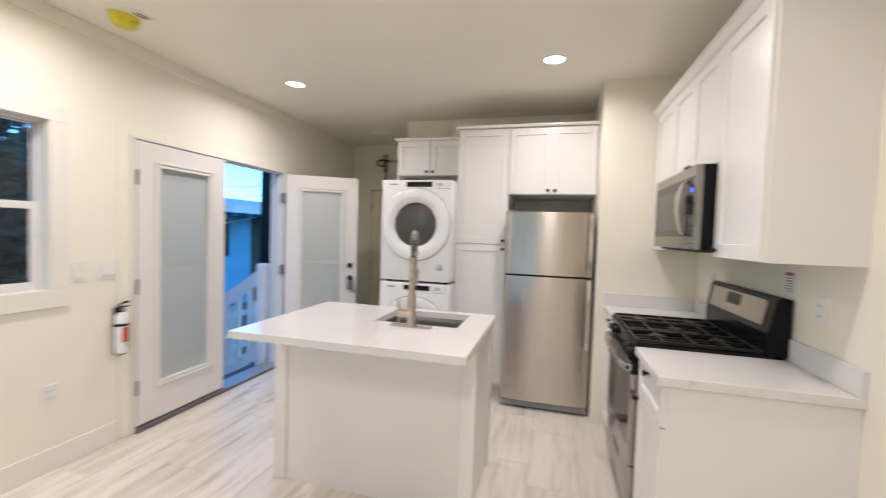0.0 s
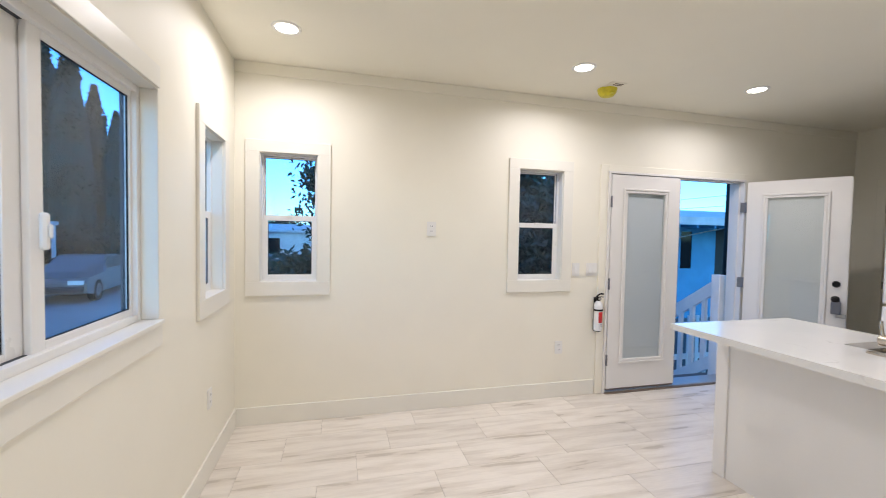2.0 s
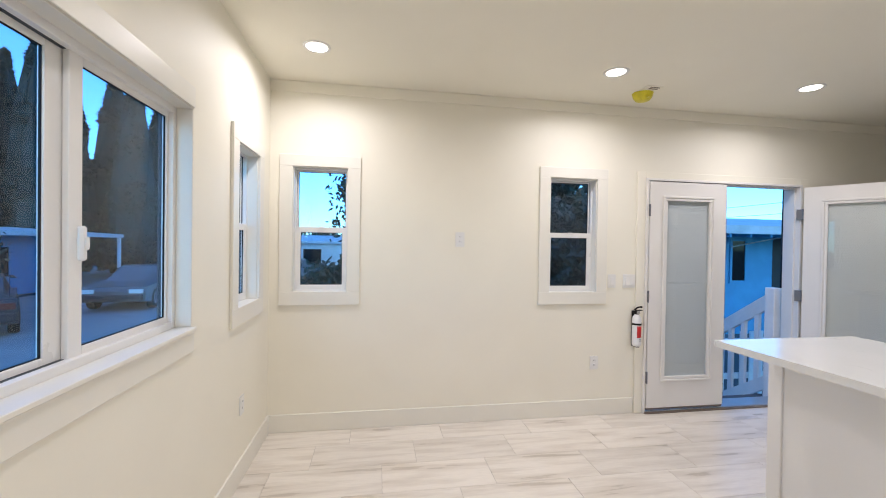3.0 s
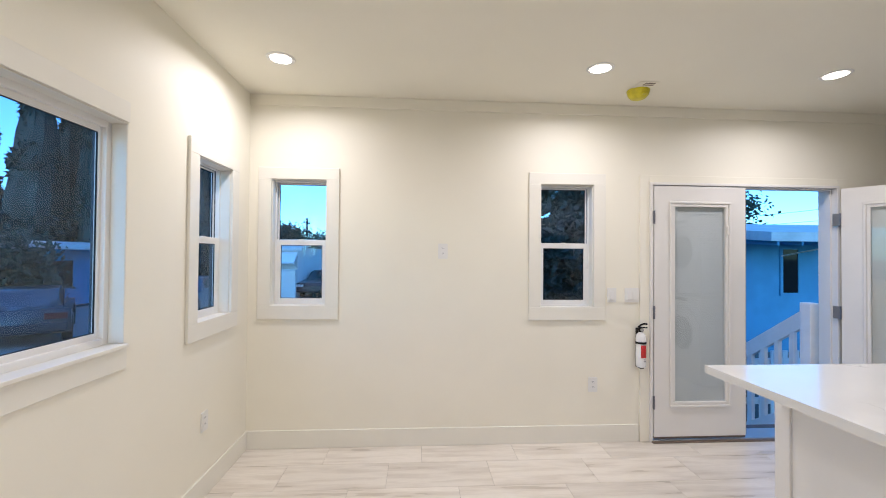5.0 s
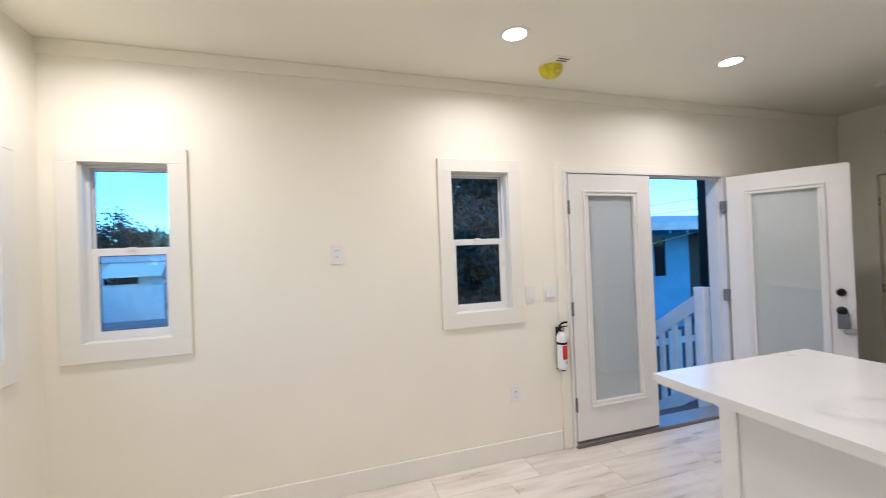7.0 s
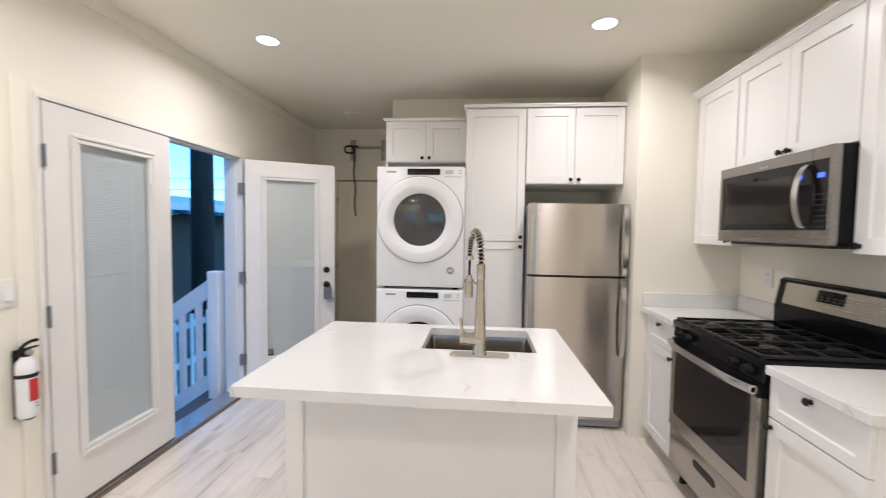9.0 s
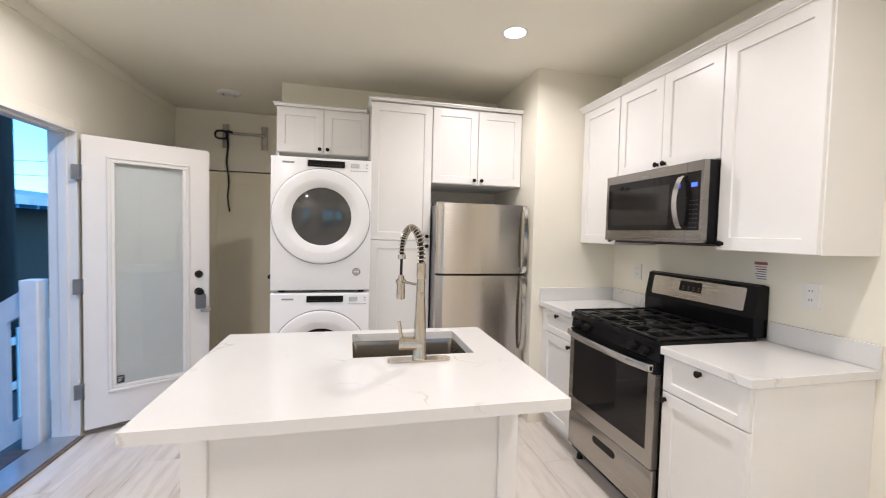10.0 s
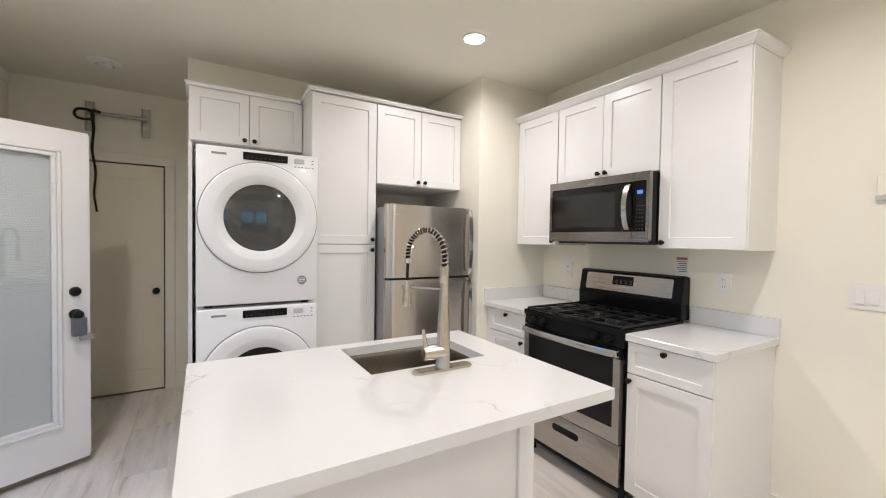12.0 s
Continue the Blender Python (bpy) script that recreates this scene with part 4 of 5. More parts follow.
box("oven_window", (GX + 0.003, RY0 + 0.054, 0.422), (GX + 0.030, RY1 - 0.054, 0.803), M_DGLASS, od, 0, "dark oven glass")
box("door_top_strip", (GX - 0.001, RY0 + 0.012, 0.800), (GX + 0.043, RY1 - 0.012, 0.858), M_BLACK, od, 0.002)
pts = [(GX - 0.048 + 0.030 * (2 * i / 16 - 1) ** 4, RY0 + 0.018 + (RY1 - RY0 - 0.036) * i / 16, 0.832) for i in range(17)]
bm = bmesh.new()
rows = [[bm.verts.new((p[0] + a, p[1], p[2] + b)) for a, b in ((-0.004, -0.018), (0.010, -0.018), (0.010, 0.018), (-0.004, 0.018), (-0.009, 0.0))] for p in pts]
for a, b in zip(rows, rows[1:]):
    for i in range(5):
        bm.faces.new((a[i], a[(i + 1) % 5], b[(i + 1) % 5], b[i]))
bm.faces.new(rows[0])
bm.faces.new(rows[-1][::-1])
part("oven_handle", bm, M_CHROME, od, "bowed satin metal handle", True)
for y in (RY0 + 0.018, RY1 - 0.046):
    box("handle_mount", (GX - 0.030, y, 0.818), (GX + 0.002, y + 0.028, 0.846), M_CHROME, od, 0.003)
dr = box("drawer", (GX + 0.006, RY0 + 0.014, 0.112), (GX + 0.044, RY1 - 0.014, 0.338), M_STEELH, rg, 0.005, "brushed stainless warming drawer", 2, True)
bm = add_prism(bmesh.new(), rounded(0.20, 0.042, 0.018, 5, -0.10, -0.021), basis((GX + 0.0045, 3.155, 0.262), (0, 1, 0), (0, 0, 1)), 0.002)
part("drawer_slot", bm, M_BLACK, dr, "dark recessed grip")
bg1 = part("backguard", add_prism(bmesh.new(), [(1.375, 0.958), (1.46, 0.958), (1.46, 1.212), (1.425, 1.222), (1.400, 1.212), (1.372, 1.055)], basis((0, RY0 + 0.004, 0), (1, 0, 0), (0, 0, 1)), -(RY1 - RY0 - 0.008)), M_BLACK, rg, "black sloping backguard")
sl = Vector((1.372 - 1.400, 0, 1.055 - 1.212)).normalized()
nn = Vector((sl.z, 0, -sl.x))
nn = nn if nn.x < 0 else -nn
o = Vector((1.400, 0, 1.212)) + nn * 0.0015
fm = Matrix(((0, -sl.x, nn.x, o.x), (1, 0, 0, 3.155), (0, -sl.z, nn.z, o.z), (0, 0, 0, 1)))
part("backguard_plate", add_prism(bmesh.new(), rounded(0.635, 0.118, 0.010, 3, -0.3175, -0.132), fm, 0.003), M_STEELH, bg1, "brushed stainless control plate")
ds = part("clock_panel", add_prism(bmesh.new(), rounded(0.155, 0.060, 0.006, 3, -0.055, -0.085), fm @ Matrix.Translation((0, 0, 0.0032)), 0.002), M_DGLASS, bg1, "dark clock panel")
for i in range(4):
    for j in range(2):
        part("key", add_prism(bmesh.new(), rounded(0.014, 0.008, 0.003, 2, -0.046 + i * 0.036, -0.076 + j * 0.014), fm @ Matrix.Translation((0, 0, 0.0053)), 0.001), M_KEY, ds)
# burners and grates
for y in (2.945, 3.365):
    for x in (0.965, 1.245):
        b = lathe("burner", [(0.0, 0.018), (0.026, 0.018), (0.030, 0.014), (0.040, 0.012), (0.044, 0.0)], (x, y, 0.957), (0, 0, 1), M_IRON, rg, 24, "black burner cap")
lathe("burner", [(0.0, 0.016), (0.03, 0.016), (0.04, 0.0)], (1.105, 3.155, 0.957), (0, 0, 1), M_IRON, rg, 24)
for y0, y1 in ((2.795, 3.030), (3.036, 3.274), (3.280, 3.513)):
    bm = bmesh.new()
    zt = 0.975
    for y in (y0 + 0.006, y1 - 0.006):
        add_box(bm, (0.838, y - 0.006, zt - 0.014), (1.368, y + 0.006, zt), 0.002)
    for x in (0.844, 0.965, 1.105, 1.245, 1.362):
        add_box(bm, (x - 0.005, y0 + 0.012, zt - 0.012), (x + 0.005, y1 - 0.012, zt - 0.001), 0.002)
    ym = (y0 + y1) / 2
    add_box(bm, (0.849, ym - 0.005, zt - 0.012), (1.357, ym + 0.005, zt - 0.0015), 0.002)
    for x in (0.844, 1.362):
        for y in (y0 + 0.006, y1 - 0.006):
            add_box(bm, (x - 0.006, y - 0.006, 0.957), (x + 0.006, y + 0.006, zt - 0.012))
    part("grate", bm, M_IRON, rg, "black cast-iron grate")
for x in (GX + 0.08, 1.40):
    for y in (RY0 + 0.04, RY1 - 0.04):
        lathe("foot", [(0.0, 0.0), (0.02, 0.0), (0.016, 0.03), (0.014, 0.06), (0.0, 0.06)], (x, y, 0.0), (0, 0, 1), M_RUBBER, rg, 12)

# ---- microwave over the range ----
MX, MY0, MY1, MZ0, MZ1 = 1.062, 2.804, 3.546, 1.408, 1.824
mw = thing("microwave_oven", "stainless over-the-range microwave under the cabinet", "microwave", (1.28, 3.17, MZ0))
box("body", (MX + 0.03, MY0, MZ0 + 0.012), (EX, MY1, MZ1), M_BLACK, mw, 0.003)
box("grease_vents", (MX + 0.04, MY0 + 0.05, MZ0), (EX - 0.02, MY1 - 0.05, MZ0 + 0.013), M_DARKIN, mw, 0.002)
dy = MY0 + 0.100
md = part("door", wall_mesh(bmesh.new(), dy + 0.002, MY1, MZ0 + 0.014, MZ1 - 0.002, MX, MX + 0.03, ((dy + 0.002 + 0.0001, MY1 - 0.022, MZ0 + 0.075, MZ1 - 0.052),), "y"), M_MWSTEEL, mw, "brushed stainless microwave door")
box("window", (MX + 0.002, dy + 0.003, MZ0 + 0.073), (MX + 0.026, MY1 - 0.026, MZ1 - 0.050), M_DGLASS, md, 0, "black glass window")
box("viewing_screen", (MX + 0.0012, dy + 0.115, MZ0 + 0.105), (MX + 0.004, MY1 - 0.055, MZ1 - 0.098), M_SCREEN, md, 0, "dark perforated viewing screen")
cpn = part("control_panel", wall_mesh(bmesh.new(), MY0, dy, MZ0 + 0.014, MZ1 - 0.002, MX, MX + 0.03, ((MY0 + 0.018, dy - 0.0001, MZ0 + 0.075, MZ1 - 0.052),), "y"), M_MWSTEEL, mw, "stainless surround of the control panel")
box("key_panel", (MX + 0.002, MY0 + 0.016, MZ0 + 0.073), (MX + 0.026, dy, MZ1 - 0.050), M_DGLASS, cpn, 0, "black key panel")
box("clock", (MX + 0.0005, MY0 + 0.040, MZ1 - 0.126), (MX + 0.003, MY0 + 0.074, MZ1 - 0.106), M_BUTTON, cpn, 0, "blue glowing clock")
for i in range(3):
    for j in range(7):
        box("key", (MX + 0.0008, MY0 + 0.034 + i * 0.018, MZ0 + 0.088 + j * 0.022), (MX + 0.003, MY0 + 0.043 + i * 0.018, MZ0 + 0.093 + j * 0.022), M_KEY, cpn, 0)
box("nameplate", (MX - 0.001, 3.165, MZ1 - 0.042), (MX + 0.002, 3.225, MZ1 - 0.032), M_GREYPRINT, md, 0)
pts = [(MX - 0.012 - 0.036 * math.sin(math.pi * i / 14) ** 0.7, dy + 0.024, MZ0 + 0.086 + 0.258 * i / 14) for i in range(15)]
bm = bmesh.new()
rows = [[bm.verts.new((p[0] + a, p[1] + b, p[2])) for a, b in ((-0.003, -0.016), (0.006, -0.016), (0.006, 0.016), (-0.003, 0.016))] for p in pts]
for a, b in zip(rows, rows[1:]):
    for i in range(4):
        bm.faces.new((a[i], a[(i + 1) % 4], b[(i + 1) % 4], b[i]))
bm.faces.new(rows[0])
bm.faces.new(rows[-1][::-1])
part("handle", bm, M_CHROME, md, "bowed satin metal handle", True)
for z in (MZ0 + 0.084, MZ0 + 0.335):
    box("handle_mount", (MX - 0.014, dy + 0.009, z), (MX + 0.002, dy + 0.027, z + 0.014), M_CHROME, md, 0.002)


# ---- recessed ceiling lights ----
def downlight(x, y):
    d = thing("ceiling_light", "round white recessed ceiling light, switched on", "ceiling light", (x, y, CZ), "recessed ceiling lights")
    lathe("trim_ring", [(0.062, -0.001), (0.066, -0.006), (0.082, -0.005), (0.086, 0.0)], (x, y, CZ), (0, 0, 1), M_PLASTIC, d, 36)
    lathe("lens", [(0.0, -0.0035), (0.063, -0.0035), (0.064, 0.0)], (x, y, CZ), (0, 0, 1), M_LAMP, d, 36, "glowing lamp lens")
    la = bpy.data.lights.new("downlight", "AREA")
    la.shape, la.size, la.energy, la.color = "DISK", 0.12, LAMP_WATTS, LAMP_COLOR
    la.spread = radians(163)
    lo = new("downlight_lamp", la)
    lo.matrix_basis = pose(x, y, CZ - 0.012)
    return d


# last two are unseen, added to extend the row and light the east side
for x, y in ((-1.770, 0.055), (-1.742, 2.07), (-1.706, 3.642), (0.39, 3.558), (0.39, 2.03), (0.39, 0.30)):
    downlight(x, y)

# ---- ceiling fittings ----
sd = thing("smoke_detector", "smoke detector under a yellow plastic cover", "smoke detector", (-2.03, 2.508, CZ))
lathe("cover", [(0.0, -0.066), (0.032, -0.066), (0.052, -0.060), (0.070, -0.038), (0.076, -0.014), (0.078, -0.003)], (-2.052, 2.496, CZ), (0, 0, 1), M_YELLOW, sd, 32, "bright yellow dust cover")
box("tab", (-1.996, 2.483, CZ - 0.058), (-1.962, 2.509, CZ - 0.046), M_YELLOW, sd, 0.003)
box("mount_plate", (-2.11, 2.43, CZ - 0.006), (-1.90, 2.565, CZ - 0.0005), M_CEIL, sd, 0.002)
for i in range(2):
    box("print_bar", (-1.952 + i * 0.026, 2.470, CZ - 0.008), (-1.940 + i * 0.026, 2.545, CZ - 0.0055), M_SEAL, sd, 0)
vt = thing("ceiling_vent", "round white ceiling vent in the hall", "vent", (-1.672, 5.305, CZ))
lathe("rim", [(0.052, -0.002), (0.058, -0.020), (0.064, -0.022), (0.094, -0.010), (0.098, 0.0)], (-1.672, 5.305, CZ), (0, 0, 1), M_PLASTIC, vt, 32)
lathe("disc", [(0.0, -0.030), (0.034, -0.030), (0.042, -0.026), (0.044, -0.020), (0.010, -0.016), (0.010, -0.001)], (-1.672, 5.305, CZ), (0, 0, 1), M_PLASTIC, vt, 32)


# ---- switches and outlets ----
def plate(name, label, o, u, n, w, h, rockers=0, sockets=0):
    """A wall plate centred at o, u along the wall, n into the room."""
    o, u, n, z = Vector(o), Vector(u), Vector(n), Vector((0, 0, 1))
    cat = "light switch" if rockers else "wall outlet"
    t = thing(name, label, cat, o)
    fm = Matrix(((u.x, 0, n.x, o.x), (u.y, 0, n.y, o.y), (u.z, 1, n.z, o.z), (0, 0, 0, 1)))
    part("cover_plate", add_prism(bmesh.new(), rounded(w, h, 0.005, 3, -w / 2, -h / 2), fm, 0.0075), M_PLASTIC, t)
    for i in range(rockers):
        c = (i - (rockers - 1) / 2) * 0.046
        bm = bmesh.new()
        P = lambda a, b, k: bm.verts.new(fm @ Vector((c + a, b, k)))
        f = [P(-0.016, -0.033, 0.0075), P(0.016, -0.033, 0.0075), P(0.016, 0.033, 0.0075), P(-0.016, 0.033, 0.0075)]
        g = [P(-0.015, -0.032, 0.0150), P(0.015, -0.032, 0.0150), P(0.015, 0.032, 0.0100), P(-0.015, 0.032, 0.0100)]
        bm.faces.new(g)
        for k in range(4):
            bm.faces.new((f[k], f[(k + 1) % 4], g[(k + 1) % 4], g[k]))
        part("rocker", bm, M_VINYL, t)
    for i in range(sockets):
        b = (i - 0.5) * 0.040
        s = part("socket", add_prism(bmesh.new(), rounded(0.034, 0.030, 0.010, 4, -0.017, b - 0.015), fm @ Matrix.Translation((0, 0, 0.0075)), 0.002), M_VINYL, t)
        for a in (-0.007, 0.005):
            part("slot", add_prism(bmesh.new(), [(a, b - 0.002), (a + 0.0025, b - 0.002), (a + 0.0025, b + 0.008), (a, b + 0.008)], fm @ Matrix.Translation((0, 0, 0.0096)), 0.0006), M_PRINT, s)
    return t


Y, X = Vector((0, 1, 0)), Vector((1, 0, 0))
plate("light_switch", "white single rocker switch plate beside the window", (WX, 2.452, 1.158), Y, X, 0.072, 0.115, 1)
plate("light_switch", "white double rocker switch plate beside the door", (WX, 2.617, 1.158), Y, X, 0.114, 0.115, 2)
plate("wall_outlet", "white duplex outlet high on the wall", (WX, 1.105, 1.494), Y, X, 0.074, 0.118, 0, 2)
plate("wall_outlet", "white duplex outlet low on the wall", (WX, 2.300, 0.452), Y, X, 0.072, 0.115, 0, 2)
plate("wall_outlet", "white duplex outlet under the narrow window", (-1.758, SY, 0.455), -X, Y, 0.072, 0.115, 0, 2)
plate("wall_outlet", "white duplex outlet above the worktop", (EX, 2.597, 1.196), -Y, -X, 0.072, 0.115, 0, 2)
plate("wall_outlet", "white duplex outlet in the range corner", (EX, 3.722, 1.195), -Y, -X, 0.072, 0.115, 0, 2)
plate("light_switch", "white double rocker switch plate on the kitchen wall", (EX, 2.026, 1.197), -Y, -X, 0.118, 0.115, 2)
# fitting not identified; grey base puts the shade under its edge into colour
th = thing("thermostat", "unidentified wall-coloured fitting on the kitchen wall with a grey lower strip", "thermostat", (EX, 1.96, 1.63))
box("case", (EX - 0.022, 1.912, 1.642), (EX, 2.010, 1.735), M_WALL, th, 0.004)
box("base", (EX - 0.020, 1.908, 1.622), (EX, 2.014, 1.643), M_APPGREY, th, 0.001)
st = thing("warning_sticker", "small printed warning sticker above the range", "sticker", (EX, 2.835, 1.285))
box("paper", (EX - 0.0012, 2.800, 1.235), (EX, 2.870, 1.335), M_PLASTIC, st, 0)
box("red_band", (EX - 0.002, 2.802, 1.318), (EX - 0.001, 2.868, 1.333), M_STICK, st, 0)
for i in range(6):
    box("print_bar", (EX - 0.002, 2.806, 1.305 - i * 0.012), (EX - 0.001, 2.864 - 0.006 * (i % 3), 1.310 - i * 0.012), M_STICK if i in (1,) else M_GREYPRINT, st, 0)

# ---- fire extinguisher on its bracket ----
fx, fy = WX + 0.055, 2.664
ex = thing("fire_extinguisher", "white fire extinguisher with a red label on a wall bracket", "extinguisher", (fx, fy, 0.60))
lathe("cylinder", [(0.0, 0.0), (0.030, 0.0), (0.036, 0.008), (0.037, 0.02), (0.037, 0.225), (0.033, 0.250), (0.020, 0.268), (0.014, 0.276), (0.0, 0.276)], (fx, fy, 0.602), (0, 0, 1), M_APPL, ex, 28)
bm = bmesh.new()
cols = [[bm.verts.new((fx + r * math.cos(radians(a)), fy + r * math.sin(radians(a)), z)) for r, z in ((0.0373, 0.678), (0.0379, 0.679), (0.0379, 0.776), (0.0373, 0.777))] for a in range(-28, 113, 10)]
for a, b in zip(cols, cols[1:]):
    for k in range(3):
        bm.faces.new((a[k], b[k], b[k + 1], a[k + 1]))
part("label", bm, M_RED, ex, "red printed label", True)
lathe("strap", [(0.0378, 0.0), (0.040, 0.0), (0.040, 0.016), (0.0378, 0.016)], (fx, fy, 0.785), (0, 0, 1), M_RUBBER, ex, 28, "black strap")
lathe("valve", [(0.0, 0.0), (0.017, 0.0), (0.017, 0.030), (0.012, 0.036), (0.0, 0.036)], (fx, fy, 0.876), (0, 0, 1), M_KNOB, ex, 16)
tube("lever", [(fx, fy - 0.022, 0.912), (fx, fy + 0.000, 0.930), (fx, fy + 0.025, 0.938), (fx, fy + 0.050, 0.936)], 0.0075, M_KNOB, ex, 8, "black squeeze lever")
box("grip", (fx - 0.006, fy - 0.004, 0.905), (fx + 0.008, fy + 0.052, 0.913), M_KNOB, ex, 0.003)
lathe("gauge", [(0.0, 0.012), (0.012, 0.012), (0.013, 0.0)], (fx + 0.014, fy, 0.894), (1, 0, 0), M_GALV, ex, 16)
tube("nozzle", [(fx, fy - 0.012, 0.895), (fx, fy - 0.034, 0.890)], 0.007, M_KNOB, ex, 10)
for i in range(2):
    box("print_bar", (fx + 0.034, fy + 0.002, 0.648 + i * 0.014), (fx + 0.0376, fy + 0.018 - 0.004 * i, 0.655 + i * 0.014), M_GREYPRINT, ex, 0)
box("wall_bracket", (WX, fy - 0.014, 0.60), (WX + 0.016, fy + 0.014, 0.90), M_KNOB, ex, 0.002, "black wall bracket")
box("bracket_foot", (WX, fy - 0.016, 0.592), (fx + 0.02, fy + 0.016, 0.600), M_KNOB, ex, 0.002)

# ---- metal strut bracket with a cable above the closet door ----
br = thing("strut_bracket", "galvanised strut bracket with a cross pipe above the closet door", "bracket", (-1.70, 5.93, 2.41))


def channel(x):
    bm = bmesh.new()
    add_box(bm, (x - 0.030, 5.944, 2.285), (x + 0.030, 5.949, 2.535), 0.001)
    for s in (-0.030, 0.025):
        add_box(bm, (x + s, 5.918, 2.285), (x + s + 0.005, 5.944, 2.535), 0.001)
    return part("strut_channel", bm, M_GALV, br)


channel(-1.872)
channel(-1.491)
tube("cross_pipe", [(-1.89, 5.905, 2.435), (-1.48, 5.905, 2.435)], 0.015, M_GALV, br, 14)
for x in (-1.872, -1.491):
    lathe("pipe_clamp", [(0.0155, -0.012), (0.020, -0.012), (0.020, 0.012), (0.0155, 0.012)], (x, 5.905, 2.435), (1, 0, 0), M_GALV, br, 16)
cb = thing("cable", "black looped cable hanging from the strut bracket", "cable", (-1.86, 5.88, 2.4))
loop = []
for i in range(60):
    a = 2 * math.pi * i / 20
    loop.append((-1.885 - 0.01 + 0.060 * math.cos(a), 5.865 - 0.004 * i / 20, 2.405 + 0.045 * math.sin(a) + 0.004 * math.sin(3 * a)))
tube("loop", loop, 0.010, M_RUBBER, cb, 8)
tail = [(-1.850, 5.872, 2.425)] + [(-1.848 + 0.008 * math.sin(i * 0.9) + 0.0015 * i, 5.875, 2.40 - 0.053 * i) for i in range(16)]
tube("tail", tail, lambda s: 0.011 - 0.003 * s, M_RUBBER, cb, 8)
tube("end", [(-1.870, 5.87, 2.435), (-1.83, 5.865, 2.445), (-1.79, 5.87, 2.435)], 0.012, M_RUBBER, cb, 8)

# ---- outdoors: porch, stair rail ----
GZ = -0.75
gr = bmesh.new()
add_box(gr, (-600, -600, GZ - 0.5), (600, 600, GZ))
tagged(part("ground", gr, M_GROUND), "grey bare ground round the house", "ground", kind="structure")
tagged(box("road", (-17.8, -60, GZ), (-12.5, 60, GZ + 0.012), M_ASPHALT, None, 0), "dark asphalt street", "road", kind="structure")
tagged(box("driveway", (-20, -12.5, GZ), (8, -2.0, GZ + 0.016), M_CONCRETE, None, 0), "pale concrete driveway", "driveway", kind="structure")

po = thing("porch", "narrow entrance landing with dark deck steps", "porch", (-2.7, 3.5, GZ))
for i in range(2):
    box("deck_board", (-2.602 - 0.122 * i, 2.55, -0.075), (-2.484 - 0.122 * i, 4.46, -0.045), M_DECK, po, 0.003)
box("deck_frame", (-2.72, 2.56, -0.22), (-2.484, 4.45, -0.077), M_RAIL, po, 0.002)
for y in (2.62, 4.32):
    box("deck_post", (-2.71, y, GZ), (-2.62, y + 0.09, -0.22), M_RAIL, po, 0.003)
for i in range(3):
    box("stair_tread", (-3.005 - 0.26 * i, 2.58, -0.255 - 0.175 * i), (-2.722 - 0.26 * i, 4.43, -0.220 - 0.175 * i), M_DECK, po, 0.003)
    box("stair_riser", (-3.000 - 0.26 * i, 2.60, -0.43 - 0.175 * i + (0.03 if i == 2 else 0)), (-2.984 - 0.26 * i, 4.41, -0.256 - 0.175 * i), M_RAIL, po, 0.002)
for y in (2.60, 4.39):
    part("stringer", add_prism(bmesh.new(), [(-2.73, -0.077), (-2.73, -0.34), (-3.36, GZ), (-3.62, GZ), (-3.62, -0.70)], basis((0, y + 0.02, 0), (1, 0, 0), (0, 0, 1)), 0.04), M_RAIL, po)


def stair_rail(y, label):
    r = thing("stair_railing", label, "railing", (-2.59, y, -0.045), "porch stair railings")
    x0 = -2.590
    box("post", (x0 - 0.052, y - 0.052, -0.045), (x0 + 0.052, y + 0.052, 1.070), M_RAIL, r, 0.006)
    L, drop = 1.35, 0.69
    for nm, z, h in (("top_rail", 0.852, 0.155), ("bottom_rail", 0.042, 0.140)):
        bm = add_prism(bmesh.new(), [(0, 0), (0, h), (-L, h - drop * L), (-L, -drop * L)], basis((x0 - 0.045, y + 0.022, z), (1, 0, 0), (0, 0, 1)), 0.044)
        part(nm, bm, M_RAIL, r)
    for i in range(8):
        x = 0.095 + 0.155 * i
        box("baluster", (x0 - 0.045 - x - 0.050, y - 0.018, 0.165 - drop * (x + 0.03)), (x0 - 0.045 - x, y + 0.018, 0.875 - drop * x), M_RAIL, r, 0.002)
    box("post", (x0 - 0.045 - L - 0.10, y - 0.05, GZ), (x0 - 0.045 - L, y + 0.05, 1.02 - drop * L), M_RAIL, r, 0.006)
    return r


stair_rail(4.37, "white painted sloping stair railing beside the entrance steps")

# low picket fence between the two yards
pf = thing("picket_fence", "low white picket fence between the two yards", "fence", (-4.2, 7.0, GZ))
for z in (-0.42, 0.08):
    box("fence_rail", (-4.22, 4.8, z), (-4.18, 9.6, z + 0.08), M_RAIL, pf, 0.003)
for i in range(30):
    y = 4.82 + 0.16 * i
    box("picket", (-4.178, y, GZ), (-4.160, y + 0.065, 0.27), M_RAIL, pf, 0.003)


